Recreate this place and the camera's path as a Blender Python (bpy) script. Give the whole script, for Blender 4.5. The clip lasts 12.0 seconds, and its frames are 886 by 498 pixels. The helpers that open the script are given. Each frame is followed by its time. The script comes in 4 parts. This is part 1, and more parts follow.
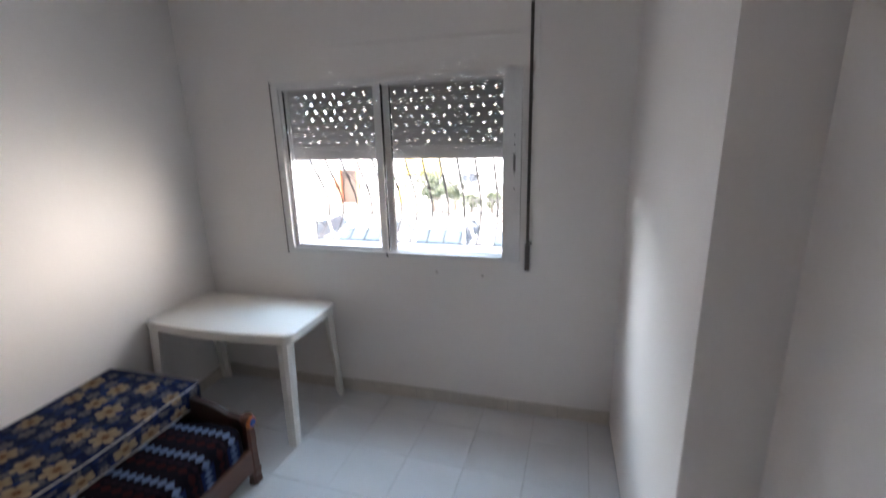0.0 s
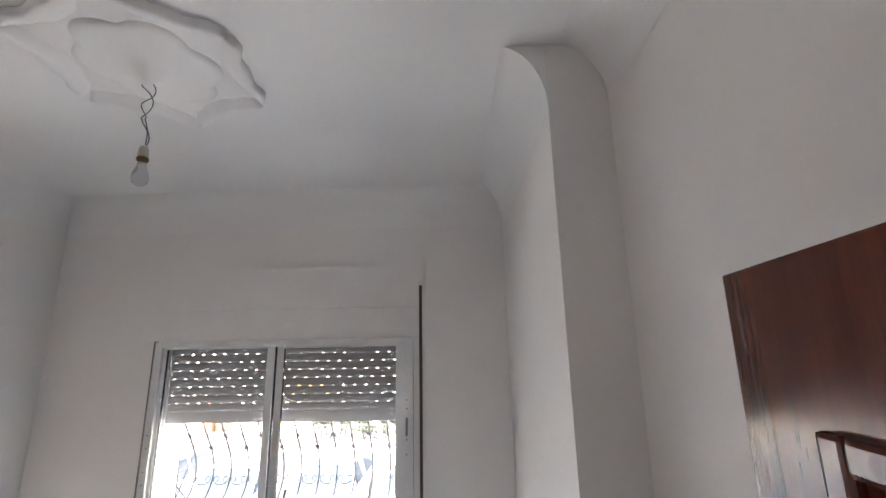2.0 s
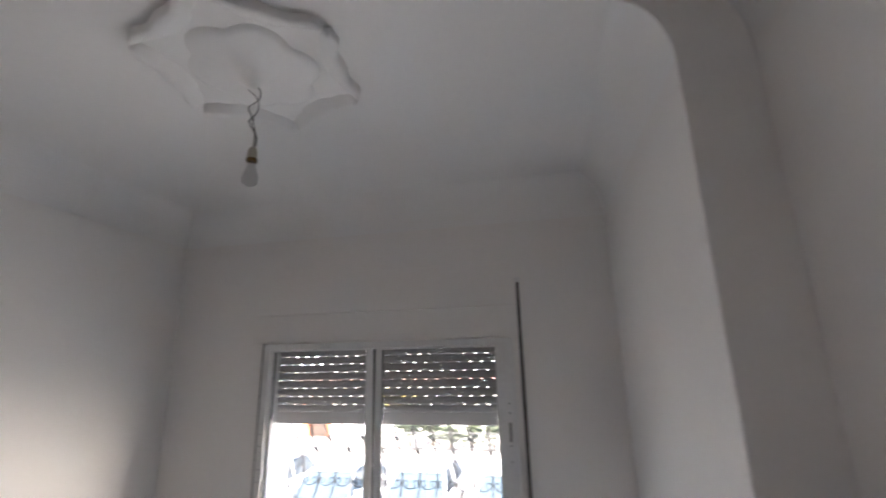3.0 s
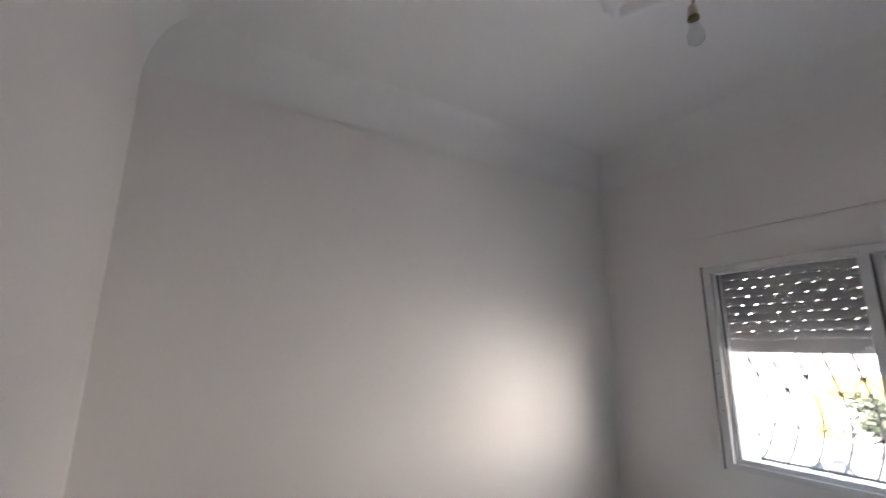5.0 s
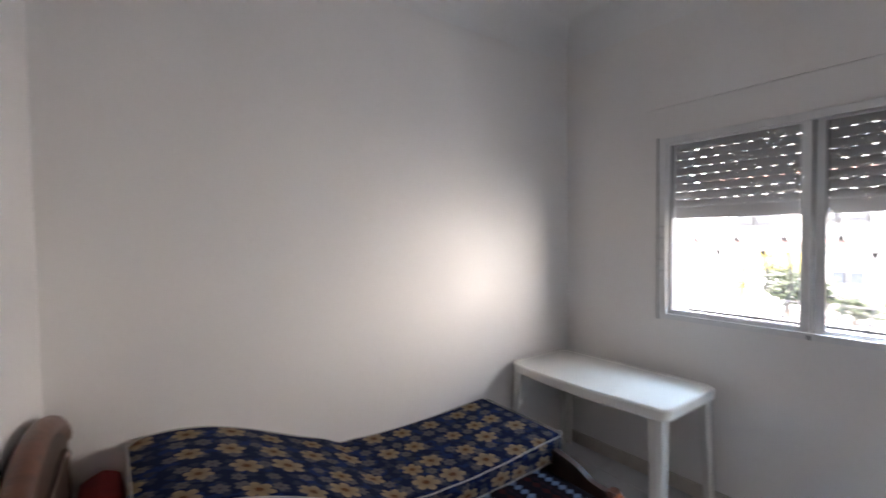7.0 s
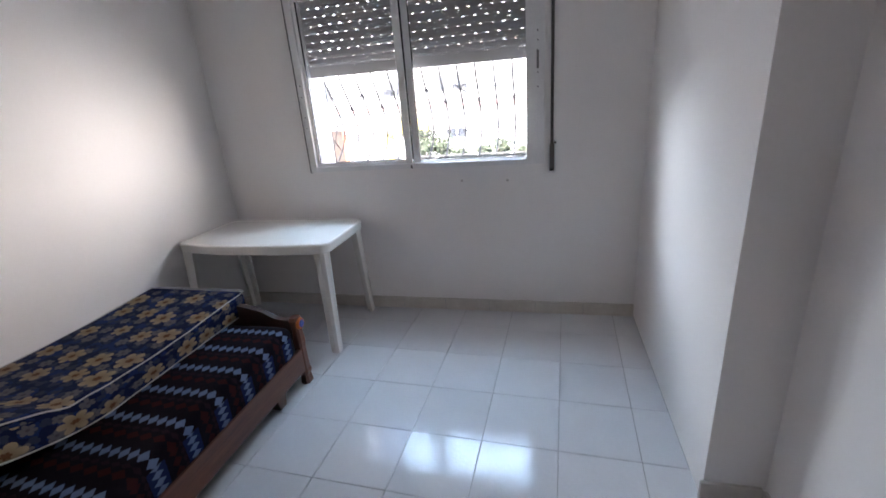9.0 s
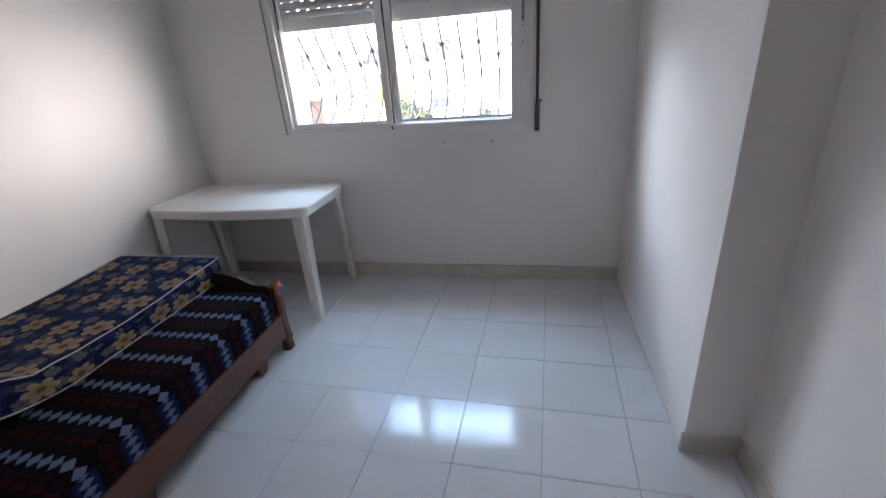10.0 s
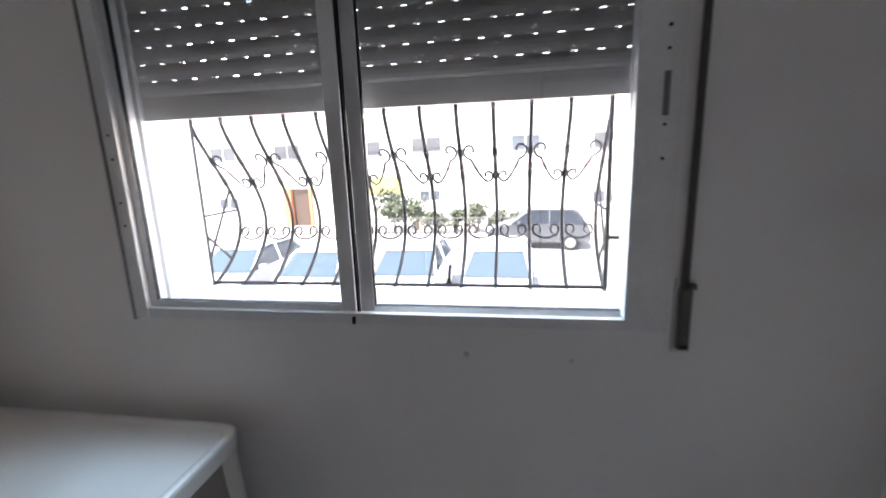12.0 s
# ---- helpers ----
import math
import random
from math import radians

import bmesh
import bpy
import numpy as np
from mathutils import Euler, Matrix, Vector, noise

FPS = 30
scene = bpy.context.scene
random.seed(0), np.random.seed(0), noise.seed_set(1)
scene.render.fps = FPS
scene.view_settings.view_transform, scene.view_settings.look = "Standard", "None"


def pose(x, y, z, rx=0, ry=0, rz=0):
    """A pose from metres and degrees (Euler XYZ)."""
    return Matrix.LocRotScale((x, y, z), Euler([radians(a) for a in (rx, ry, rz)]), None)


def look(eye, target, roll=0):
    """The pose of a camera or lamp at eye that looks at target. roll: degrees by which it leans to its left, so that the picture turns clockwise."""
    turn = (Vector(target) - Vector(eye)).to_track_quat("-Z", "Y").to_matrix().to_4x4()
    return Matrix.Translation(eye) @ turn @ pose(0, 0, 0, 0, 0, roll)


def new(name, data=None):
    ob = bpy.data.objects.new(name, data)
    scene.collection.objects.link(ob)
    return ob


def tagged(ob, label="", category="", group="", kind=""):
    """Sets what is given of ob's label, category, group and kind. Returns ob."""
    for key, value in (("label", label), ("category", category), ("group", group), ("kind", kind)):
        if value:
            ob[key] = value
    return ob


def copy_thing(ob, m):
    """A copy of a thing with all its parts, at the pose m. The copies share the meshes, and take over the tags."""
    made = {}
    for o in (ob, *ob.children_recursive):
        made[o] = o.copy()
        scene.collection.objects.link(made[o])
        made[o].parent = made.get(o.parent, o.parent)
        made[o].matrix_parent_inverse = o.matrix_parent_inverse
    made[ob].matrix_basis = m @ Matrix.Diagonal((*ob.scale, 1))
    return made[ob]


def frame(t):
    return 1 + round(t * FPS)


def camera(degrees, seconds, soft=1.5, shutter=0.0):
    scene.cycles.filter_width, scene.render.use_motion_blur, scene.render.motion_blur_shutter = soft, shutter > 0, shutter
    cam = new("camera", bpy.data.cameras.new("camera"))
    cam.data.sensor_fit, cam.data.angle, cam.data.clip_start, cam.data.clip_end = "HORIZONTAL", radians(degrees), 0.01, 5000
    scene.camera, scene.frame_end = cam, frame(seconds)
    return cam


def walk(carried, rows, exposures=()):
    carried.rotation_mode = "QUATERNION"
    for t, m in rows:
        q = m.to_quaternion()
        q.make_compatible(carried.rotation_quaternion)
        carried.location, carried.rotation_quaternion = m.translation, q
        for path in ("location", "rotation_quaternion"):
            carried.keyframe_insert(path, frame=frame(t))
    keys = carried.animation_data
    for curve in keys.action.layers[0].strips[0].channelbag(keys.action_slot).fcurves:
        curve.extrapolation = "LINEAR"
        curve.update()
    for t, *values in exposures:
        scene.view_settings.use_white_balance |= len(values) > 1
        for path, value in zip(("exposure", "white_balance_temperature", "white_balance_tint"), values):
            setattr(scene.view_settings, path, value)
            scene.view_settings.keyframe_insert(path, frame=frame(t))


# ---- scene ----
cam = camera(91.5, 12.0, shutter=0.4)
PATH = [
    (0, look((2.332, -2.575, 1.800), (1.808, -0.696, 1.296), -1.5)),
    (0.5, look((2.253, -2.664, 1.857), (1.690, -0.746, 1.879), -1.6)),
    (1, look((2.222, -2.714, 1.973), (1.699, -0.800, 2.248), -0.7)),
    (1.5, look((2.294, -2.694, 2.052), (2.089, -0.735, 2.442), -0.9)),
    (2, look((2.361, -2.716, 2.087), (2.311, -0.762, 2.542), -1.0)),
    (2.5, look((2.320, -2.713, 2.067), (2.273, -0.764, 2.549), -0.6)),
    (3, look((2.240, -2.600, 2.043), (1.841, -0.697, 2.543), -1.2)),
    (3.5, look((2.150, -2.528, 2.060), (1.329, -0.751, 2.560), -1.6)),
    (3.7, look((2.131, -2.536, 2.050), (1.134, -0.838, 2.557), -1.6)),
    (5.5, look((1.888, -2.704, 1.614), (0.098, -1.880, 1.958), 0.8)),
    (6, look((1.899, -2.654, 1.623), (0.043, -1.839, 1.789), -1.5)),
    (6.5, look((1.850, -2.723, 1.564), (0.031, -1.813, 1.593), -1.0)),
    (7, look((1.899, -2.695, 1.590), (0.277, -1.527, 1.523), -0.8)),
    (7.5, look((1.975, -2.682, 1.599), (0.728, -1.084, 1.426), -0.6)),
    (9.3, look((2.129, -2.824, 1.436), (1.688, -0.973, 0.718), -4.5)),
    (9.5, look((2.127, -2.835, 1.407), (1.701, -0.988, 0.673), -4.2)),
    (9.7, look((2.127, -2.818, 1.400), (1.711, -0.982, 0.630), -4.3)),
    (10, look((2.117, -2.763, 1.405), (1.711, -0.935, 0.610), -4.4)),
    (10.5, look((2.086, -2.470, 1.480), (1.633, -0.641, 0.713), -3.1)),
    (11, look((1.988, -2.109, 1.502), (1.530, -0.260, 0.791), -2.7)),
    (11.5, look((1.859, -1.641, 1.552), (1.464, 0.265, 0.964), -3.5)),
    (12, look((1.712, -1.171, 1.522), (1.373, 0.789, 1.099), -2.1)),
]
SKY = 0.10
EXPOSURE = (
    (0.0, 4.22, 6750, 14), (1.0, 3.98, 6800, 14), (1.5, 4.55, 6900, 14), (2.0, 4.65, 6950, 14), (2.5, 4.7, 6950, 14), (3.0, 4.08, 6900, 14), (3.5, 4.0, 6900, 14), (5.5, 4.1, 6800, 15),
    (6.5, 4.28, 6750, 15), (7.5, 4.25, 6700, 15), (9.5, 4.28, 6450, 16), (10.5, 4.12, 6500, 16), (11.5, 3.82, 6650, 15), (12.0, 3.36, 6600, 14))
walk(cam, PATH, EXPOSURE)

# ---- world, sun, exposure ----
world = bpy.data.worlds.new("world")
scene.world = world
world.use_nodes = True
wn = world.node_tree.nodes
sky = wn.new("ShaderNodeTexSky")
sky.sky_type, sky.sun_disc = "NISHITA", False
sky.sun_elevation, sky.sun_rotation = radians(52), radians(200)
world.node_tree.links.new(sky.outputs[0], wn["Background"].inputs[0])
wn["Background"].inputs[1].default_value = SKY
sun = new("sun", bpy.data.lights.new("sun", "SUN"))
sun.data.energy, sun.data.angle, sun.data.color = 2.1, radians(0.5), (1.0, 0.95, 0.87)
sun.matrix_world = look((-6, -16, 26), (0, 0, 0))


def window_fill(name, eye, target, wide, high, watts, colour):
    """Unseen lamp added outside the window opening, standing in for sky and sunlit street."""
    ob = new(name, bpy.data.lights.new(name, "AREA"))
    ob.data.shape, ob.data.size, ob.data.size_y = "RECTANGLE", wide, high
    ob.data.energy, ob.data.color = watts, colour
    ob.matrix_world = look(eye, target)
    return ob


window_fill("sky_light_side", (3.05, 1.40, 1.60), (0.0, -1.3, 1.25), 2.0, 1.15, 13.5, (1.0, 0.93, 0.85))
window_fill("sky_light_corner", (-0.4, 1.4, 2.28), (2.6, -1.1, 0.8), 1.3, 0.6, 9.5, (0.78, 0.90, 1.0))
window_fill("sky_light_top", (1.3, 0.85, 2.68), (1.3, -0.6, 0.5), 1.7, 0.9, 7.5, (0.50, 0.75, 1.0))
# added upward fill in place of light bounced off the sunlit street
window_fill("street_light", (1.3, 1.5, 0.35), (1.3, -0.9, 3.1), 2.4, 0.8, 3.2, (0.96, 0.96, 0.98))


# ---- materials ----
def mat(name, col, rough=0.6, metal=0.0, col2=None, scale=6.0, fine=90.0, bump=0.05, spec=0.5, coat=0.0, stretch=(1, 1, 1), per_object=0.0, mix=0.5):
    """Paint or stone or wood: two scales of noise between two colours, fine relief."""
    m = bpy.data.materials.new(name)
    m.use_nodes = True
    nt = m.node_tree
    n, link = nt.nodes, nt.links.new
    b = n["Principled BSDF"]
    b.inputs["Roughness"].default_value = rough
    b.inputs["Metallic"].default_value = metal
    b.inputs["Specular IOR Level"].default_value = spec
    b.inputs["Coat Weight"].default_value = coat
    b.inputs["Coat Roughness"].default_value = 0.12
    col2 = col2 or tuple(c * 0.86 for c in col)
    tc, mp = n.new("ShaderNodeTexCoord"), n.new("ShaderNodeMapping")
    mp.inputs["Scale"].default_value = stretch
    link(tc.outputs["Object"], mp.inputs[0])
    a, f = n.new("ShaderNodeTexNoise"), n.new("ShaderNodeTexNoise")
    a.inputs["Scale"].default_value, a.inputs["Detail"].default_value = scale, 5
    f.inputs["Scale"].default_value, f.inputs["Detail"].default_value = fine, 3
    link(mp.outputs[0], a.inputs["Vector"]), link(mp.outputs[0], f.inputs["Vector"])
    add = n.new("ShaderNodeMath")
    add.operation = "MULTIPLY_ADD"
    link(a.outputs[0], add.inputs[0])
    add.inputs[1].default_value = 1.0
    fm = n.new("ShaderNodeMath")
    fm.operation = "MULTIPLY_ADD"
    link(f.outputs[0], fm.inputs[0])
    fm.inputs[1].default_value, fm.inputs[2].default_value = 0.5, -0.25
    link(fm.outputs[0], add.inputs[2])
    ramp = n.new("ShaderNodeValToRGB")
    ramp.color_ramp.elements[0].position, ramp.color_ramp.elements[1].position = 0.5 - mix / 2, 0.5 + mix / 2
    ramp.color_ramp.elements[0].color, ramp.color_ramp.elements[1].color = (*col2, 1), (*col, 1)
    link(add.outputs[0], ramp.inputs[0])
    out = ramp.outputs[0]
    if per_object:
        oi, hsv = n.new("ShaderNodeObjectInfo"), n.new("ShaderNodeHueSaturation")
        mr = n.new("ShaderNodeMapRange")
        mr.inputs["To Min"].default_value, mr.inputs["To Max"].default_value = 1 - per_object, 1 + per_object
        link(oi.outputs["Random"], mr.inputs[0]), link(mr.outputs[0], hsv.inputs["Value"]), link(out, hsv.inputs["Color"])
        out = hsv.outputs[0]
    link(out, b.inputs["Base Color"])
    if bump:
        bp = n.new("ShaderNodeBump")
        bp.inputs["Strength"].default_value, bp.inputs["Distance"].default_value = bump, 0.01
        link(add.outputs[0], bp.inputs["Height"]), link(bp.outputs[0], b.inputs["Normal"])
    return m


def math_node(nt, op, a, b=None, c=None):
    nd = nt.nodes.new("ShaderNodeMath")
    nd.operation = op
    for i, v in enumerate((a, b, c)):
        if v is None:
            continue
        if isinstance(v, (int, float)):
            nd.inputs[i].default_value = v
        else:
            nt.links.new(v, nd.inputs[i])
    return nd.outputs[0]


def mix_col(nt, fac, a, b):
    nd = nt.nodes.new("ShaderNodeMix")
    nd.data_type = "RGBA"
    nt.links.new(fac, nd.inputs[0])
    for i, v in ((6, a), (7, b)):
        if isinstance(v, tuple):
            nd.inputs[i].default_value = (*v, 1)
        else:
            nt.links.new(v, nd.inputs[i])
    return nd.outputs[2]


def flower_layer(nt, uv, cell, size, petals, seed):
    """Mask of petalled flowers scattered one to a cell, and the mask of their eyes."""
    mp = nt.nodes.new("ShaderNodeMapping")
    mp.inputs["Scale"].default_value = (1 / cell, 1 / cell, 1)
    mp.inputs["Location"].default_value = (seed, seed * 0.7, 0)
    nt.links.new(uv, mp.inputs[0])
    vo = nt.nodes.new("ShaderNodeTexVoronoi")
    vo.voronoi_dimensions = "2D"
    vo.inputs["Scale"].default_value, vo.inputs["Randomness"].default_value = 1.0, 0.42
    nt.links.new(mp.outputs[0], vo.inputs["Vector"])
    sub = nt.nodes.new("ShaderNodeVectorMath")
    sub.operation = "SUBTRACT"
    nt.links.new(mp.outputs[0], sub.inputs[0]), nt.links.new(vo.outputs["Position"], sub.inputs[1])
    sx = nt.nodes.new("ShaderNodeSeparateXYZ")
    nt.links.new(sub.outputs[0], sx.inputs[0])
    sc = nt.nodes.new("ShaderNodeSeparateColor")
    nt.links.new(vo.outputs["Color"], sc.inputs[0])
    ang = math_node(nt, "ARCTAN2", sx.outputs[1], sx.outputs[0])
    ang = math_node(nt, "MULTIPLY_ADD", sc.outputs[0], 6.28, ang)
    lobe = math_node(nt, "ABSOLUTE", math_node(nt, "COSINE", math_node(nt, "MULTIPLY", ang, petals / 2)))
    lobe = math_node(nt, "POWER", lobe, 0.6)
    grow = math_node(nt, "MULTIPLY_ADD", sc.outputs[1], 0.35, 0.8)
    edge = math_node(nt, "MULTIPLY", math_node(nt, "MULTIPLY_ADD", lobe, 0.5, 0.5), math_node(nt, "MULTIPLY", grow, size))
    dist = vo.outputs["Distance"]
    return math_node(nt, "LESS_THAN", dist, edge), math_node(nt, "LESS_THAN", dist, math_node(nt, "MULTIPLY", edge, 0.28)), dist


def fabric(name):
    m = bpy.data.materials.new(name)
    m.use_nodes = True
    nt = m.node_tree
    b = nt.nodes["Principled BSDF"]
    b.inputs["Roughness"].default_value = 0.85
    b.inputs["Specular IOR Level"].default_value = 0.08
    uvn = nt.nodes.new("ShaderNodeUVMap")
    uvn.uv_map = "UVMap"
    wob = nt.nodes.new("ShaderNodeTexNoise")
    wob.inputs["Scale"].default_value, wob.inputs["Detail"].default_value = 60, 2
    nt.links.new(uvn.outputs[0], wob.inputs["Vector"])
    off = nt.nodes.new("ShaderNodeVectorMath")
    off.operation = "MULTIPLY_ADD"
    nt.links.new(wob.outputs["Color"], off.inputs[0])
    off.inputs[1].default_value = (0.006, 0.006, 0)
    nt.links.new(uvn.outputs[0], off.inputs[2])
    weave = nt.nodes.new("ShaderNodeTexNoise")
    weave.inputs["Scale"].default_value, weave.inputs["Detail"].default_value = 420, 2
    nt.links.new(uvn.outputs[0], weave.inputs["Vector"])
    bp = nt.nodes.new("ShaderNodeBump")
    bp.inputs["Strength"].default_value, bp.inputs["Distance"].default_value = 0.25, 0.004
    nt.links.new(weave.outputs[0], bp.inputs["Height"]), nt.links.new(bp.outputs[0], b.inputs["Normal"])
    return m, nt, b, off.outputs[0], weave.outputs[0]


def floral():
    m, nt, b, uv, weave = fabric("floral_ticking")
    blotch = nt.nodes.new("ShaderNodeTexNoise")
    blotch.inputs["Scale"].default_value = 14
    nt.links.new(uv, blotch.inputs["Vector"])
    col = mix_col(nt, math_node(nt, "GREATER_THAN", blotch.outputs[0], 0.56), (0.006, 0.011, 0.042), (0.010, 0.022, 0.085))
    leaf, _, _ = flower_layer(nt, uv, 0.062, 0.34, 3, 3.3)
    small, eye2, _ = flower_layer(nt, uv, 0.098, 0.31, 6, 7.7)
    big, eye, d = flower_layer(nt, uv, 0.172, 0.33, 6, 1.1)
    col = mix_col(nt, leaf, col, (0.025, 0.032, 0.06))
    col = mix_col(nt, small, col, (0.09, 0.088, 0.095))
    col = mix_col(nt, eye2, col, (0.06, 0.05, 0.06))
    shade = mix_col(nt, math_node(nt, "MULTIPLY", d, 2.0), (0.16, 0.105, 0.055), (0.32, 0.26, 0.18))
    col = mix_col(nt, big, col, shade)
    col = mix_col(nt, eye, col, (0.10, 0.045, 0.02))
    nt.links.new(col, b.inputs["Base Color"])
    return m


def banded():
    """Dark woven cloth with rows of pale zigzag diamonds and dull red marks."""
    m, nt, b, uv, weave = fabric("banded_blanket")
    sp = nt.nodes.new("ShaderNodeSeparateXYZ")
    nt.links.new(uv, sp.inputs[0])
    u, v = sp.outputs[0], sp.outputs[1]

    def row(pitch, shift, half, q, qs):
        du = math_node(nt, "ABSOLUTE", math_node(nt, "SUBTRACT", math_node(nt, "FRACT", math_node(nt, "MULTIPLY_ADD", u, 1 / pitch, shift)), 0.5))
        dv = math_node(nt, "ABSOLUTE", math_node(nt, "SUBTRACT", math_node(nt, "FRACT", math_node(nt, "MULTIPLY_ADD", v, 1 / q, qs)), 0.5))
        s = math_node(nt, "ADD", math_node(nt, "MULTIPLY", du, pitch / half), math_node(nt, "MULTIPLY", dv, 2.1))
        return math_node(nt, "LESS_THAN", s, 1.0)

    wide = mix_col(nt, row(0.165, 0.0, 0.095, 10.0, 0.0), (0.006, 0.004, 0.008), (0.008, 0.015, 0.060))
    col = mix_col(nt, row(0.165, 0.5, 0.022, 0.060, 0.2), wide, (0.030, 0.006, 0.006))
    col = mix_col(nt, row(0.165, 0.29, 0.012, 0.045, 0.6), col, (0.018, 0.008, 0.014))
    col = mix_col(nt, row(0.165, 0.0, 0.027, 0.042, 0.0), col, (0.105, 0.15, 0.245))
    nt.links.new(col, b.inputs["Base Color"])
    return m


def glass(name, rough=0.0):
    m = bpy.data.materials.new(name)
    m.use_nodes = True
    b = m.node_tree.nodes["Principled BSDF"]
    b.inputs["Transmission Weight"].default_value, b.inputs["Roughness"].default_value, b.inputs["IOR"].default_value = 1.0, rough, 1.45
    return m


PLASTER = mat("white_wall_paint", (0.82, 0.795, 0.775), 0.55, col2=(0.78, 0.755, 0.735), scale=1.6, fine=60, bump=0.06, mix=0.7)
CEIL = mat("ceiling_paint", (0.82, 0.81, 0.80), 0.6, col2=(0.78, 0.77, 0.765), scale=1.2, fine=45, bump=0.05, mix=0.7)
TILE = mat("glazed_floor_tile", (0.66, 0.66, 0.675), 0.05, col2=(0.61, 0.615, 0.635), scale=5, fine=60, bump=0.12, per_object=0.02, mix=0.6)
GROUT = mat("grey_grout", (0.38, 0.375, 0.37), 0.9, scale=12, bump=0.2)
SKIRT = mat("beige_marble_skirting", (0.63, 0.59, 0.54), 0.22, col2=(0.54, 0.50, 0.45), scale=9, fine=40, bump=0.02)
ALU = mat("white_lacquered_aluminium", (0.78, 0.775, 0.77), 0.35, scale=7, fine=80, bump=0.01)
ALUEDGE = mat("grey_aluminium_edge", (0.22, 0.22, 0.215), 0.4, 0.6, scale=20, bump=0.02)
RUBBER = mat("black_gasket", (0.012, 0.012, 0.012), 0.7, bump=0.02)
SLAT = mat("grey_shutter_plastic", (0.52, 0.51, 0.50), 0.5, col2=(0.45, 0.44, 0.43), scale=9, fine=120, bump=0.03, stretch=(0.3, 1, 1))
STRAP = mat("dark_woven_strap", (0.10, 0.09, 0.085), 0.85, scale=40, fine=300, bump=0.3)
WINDER = mat("brown_plastic_winder", (0.13, 0.11, 0.10), 0.4, scale=15, bump=0.02)
IRON = mat("black_wrought_iron", (0.022, 0.02, 0.02), 0.6, 0.0, col2=(0.035, 0.028, 0.025), scale=30, fine=200, bump=0.2)
TABLEP = mat("white_moulded_plastic", (0.80, 0.775, 0.735), 0.22, col2=(0.76, 0.735, 0.69), scale=5, fine=150, bump=0.03)
BEDWOOD = mat("brown_stained_wood", (0.15, 0.052, 0.026), 0.42, col2=(0.075, 0.025, 0.013), scale=5, fine=40, bump=0.08, stretch=(6, 0.6, 6), coat=0.2)
BEDDARK = mat("dark_carved_wood", (0.055, 0.024, 0.016), 0.5, col2=(0.03, 0.013, 0.009), scale=7, fine=50, bump=0.12, stretch=(2, 2, 0.6))
DOORWOOD = mat("red_brown_varnished_wood", (0.13, 0.027, 0.012), 0.2, col2=(0.07, 0.014, 0.007), scale=3, fine=18, bump=0.09, stretch=(7, 7, 0.6), coat=0.1, spec=0.4)
STEEL = mat("brushed_steel", (0.55, 0.54, 0.52), 0.3, 1.0, scale=40, bump=0.02)
FLORAL, BAND = floral(), banded()
PIPING = mat("white_cotton_piping", (0.45, 0.44, 0.42), 0.85, scale=60, fine=300, bump=0.2)
REDCLOTH = mat("dark_red_cloth", (0.26, 0.012, 0.010), 0.9, col2=(0.17, 0.008, 0.008), scale=10, fine=250, bump=0.2)
BLUEP = mat("blue_plastic", (0.03, 0.10, 0.42), 0.4, scale=10, bump=0.02)
ORANGEP = mat("orange_plastic", (0.60, 0.16, 0.03), 0.45, scale=10, bump=0.02)
WIRE = mat("black_cable", (0.012, 0.012, 0.013), 0.5, scale=50, bump=0.02)
BAKELITE = mat("cream_socket", (0.50, 0.46, 0.38), 0.4, scale=20, bump=0.02)
BRASS = mat("dark_brass", (0.16, 0.10, 0.04), 0.35, 0.9, scale=30, bump=0.02)
PANE = glass("window_glass")
BULBG = glass("bulb_glass", 0.08)
BULBG.node_tree.nodes["Principled BSDF"].inputs["IOR"].default_value = 1.12
RENDERW = mat("cream_facade_render", (0.80, 0.785, 0.75), 0.85, col2=(0.72, 0.70, 0.67), scale=0.5, fine=6, bump=0.1)
PINK = mat("faded_pink_trim", (0.55, 0.33, 0.29), 0.8, scale=2, bump=0.05)
YELLOW = mat("yellow_paint", (0.70, 0.52, 0.14), 0.8, scale=2, bump=0.05)
ORANGEW = mat("orange_door_surround", (0.62, 0.22, 0.10), 0.7, scale=2, bump=0.05)
DARKIN = mat("dark_doorway_wood", (0.09, 0.06, 0.045), 0.6, scale=4, bump=0.05)
FARGLASS = mat("dark_window_glass", (0.10, 0.11, 0.13), 0.08, scale=1, bump=0.0)
RAILING = mat("grey_painted_railing", (0.16, 0.15, 0.15), 0.6, 0.3, scale=5, bump=0.02)
ASPHALT = mat("pale_dusty_asphalt", (0.40, 0.39, 0.37), 0.9, col2=(0.31, 0.30, 0.29), scale=0.4, fine=9, bump=0.3)
PAVE = mat("concrete_pavement", (0.48, 0.46, 0.43), 0.9, col2=(0.38, 0.365, 0.34), scale=0.8, fine=12, bump=0.2)
LEAF = mat("hedge_leaf", (0.115, 0.135, 0.08), 0.6, col2=(0.06, 0.075, 0.045), scale=3, fine=20, bump=0.0)
BARK = mat("grey_bark", (0.16, 0.12, 0.09), 0.9, scale=8, bump=0.4)
CARGREY = mat("dark_grey_car_paint", (0.11, 0.115, 0.125), 0.25, 0.3, scale=3, bump=0.0, coat=0.7)
CARWHITE = mat("white_car_paint", (0.72, 0.72, 0.72), 0.25, scale=3, bump=0.0, coat=0.7)
CARGLASS = mat("blue_tinted_windscreen", (0.08, 0.11, 0.13), 0.05, scale=1, bump=0.0)
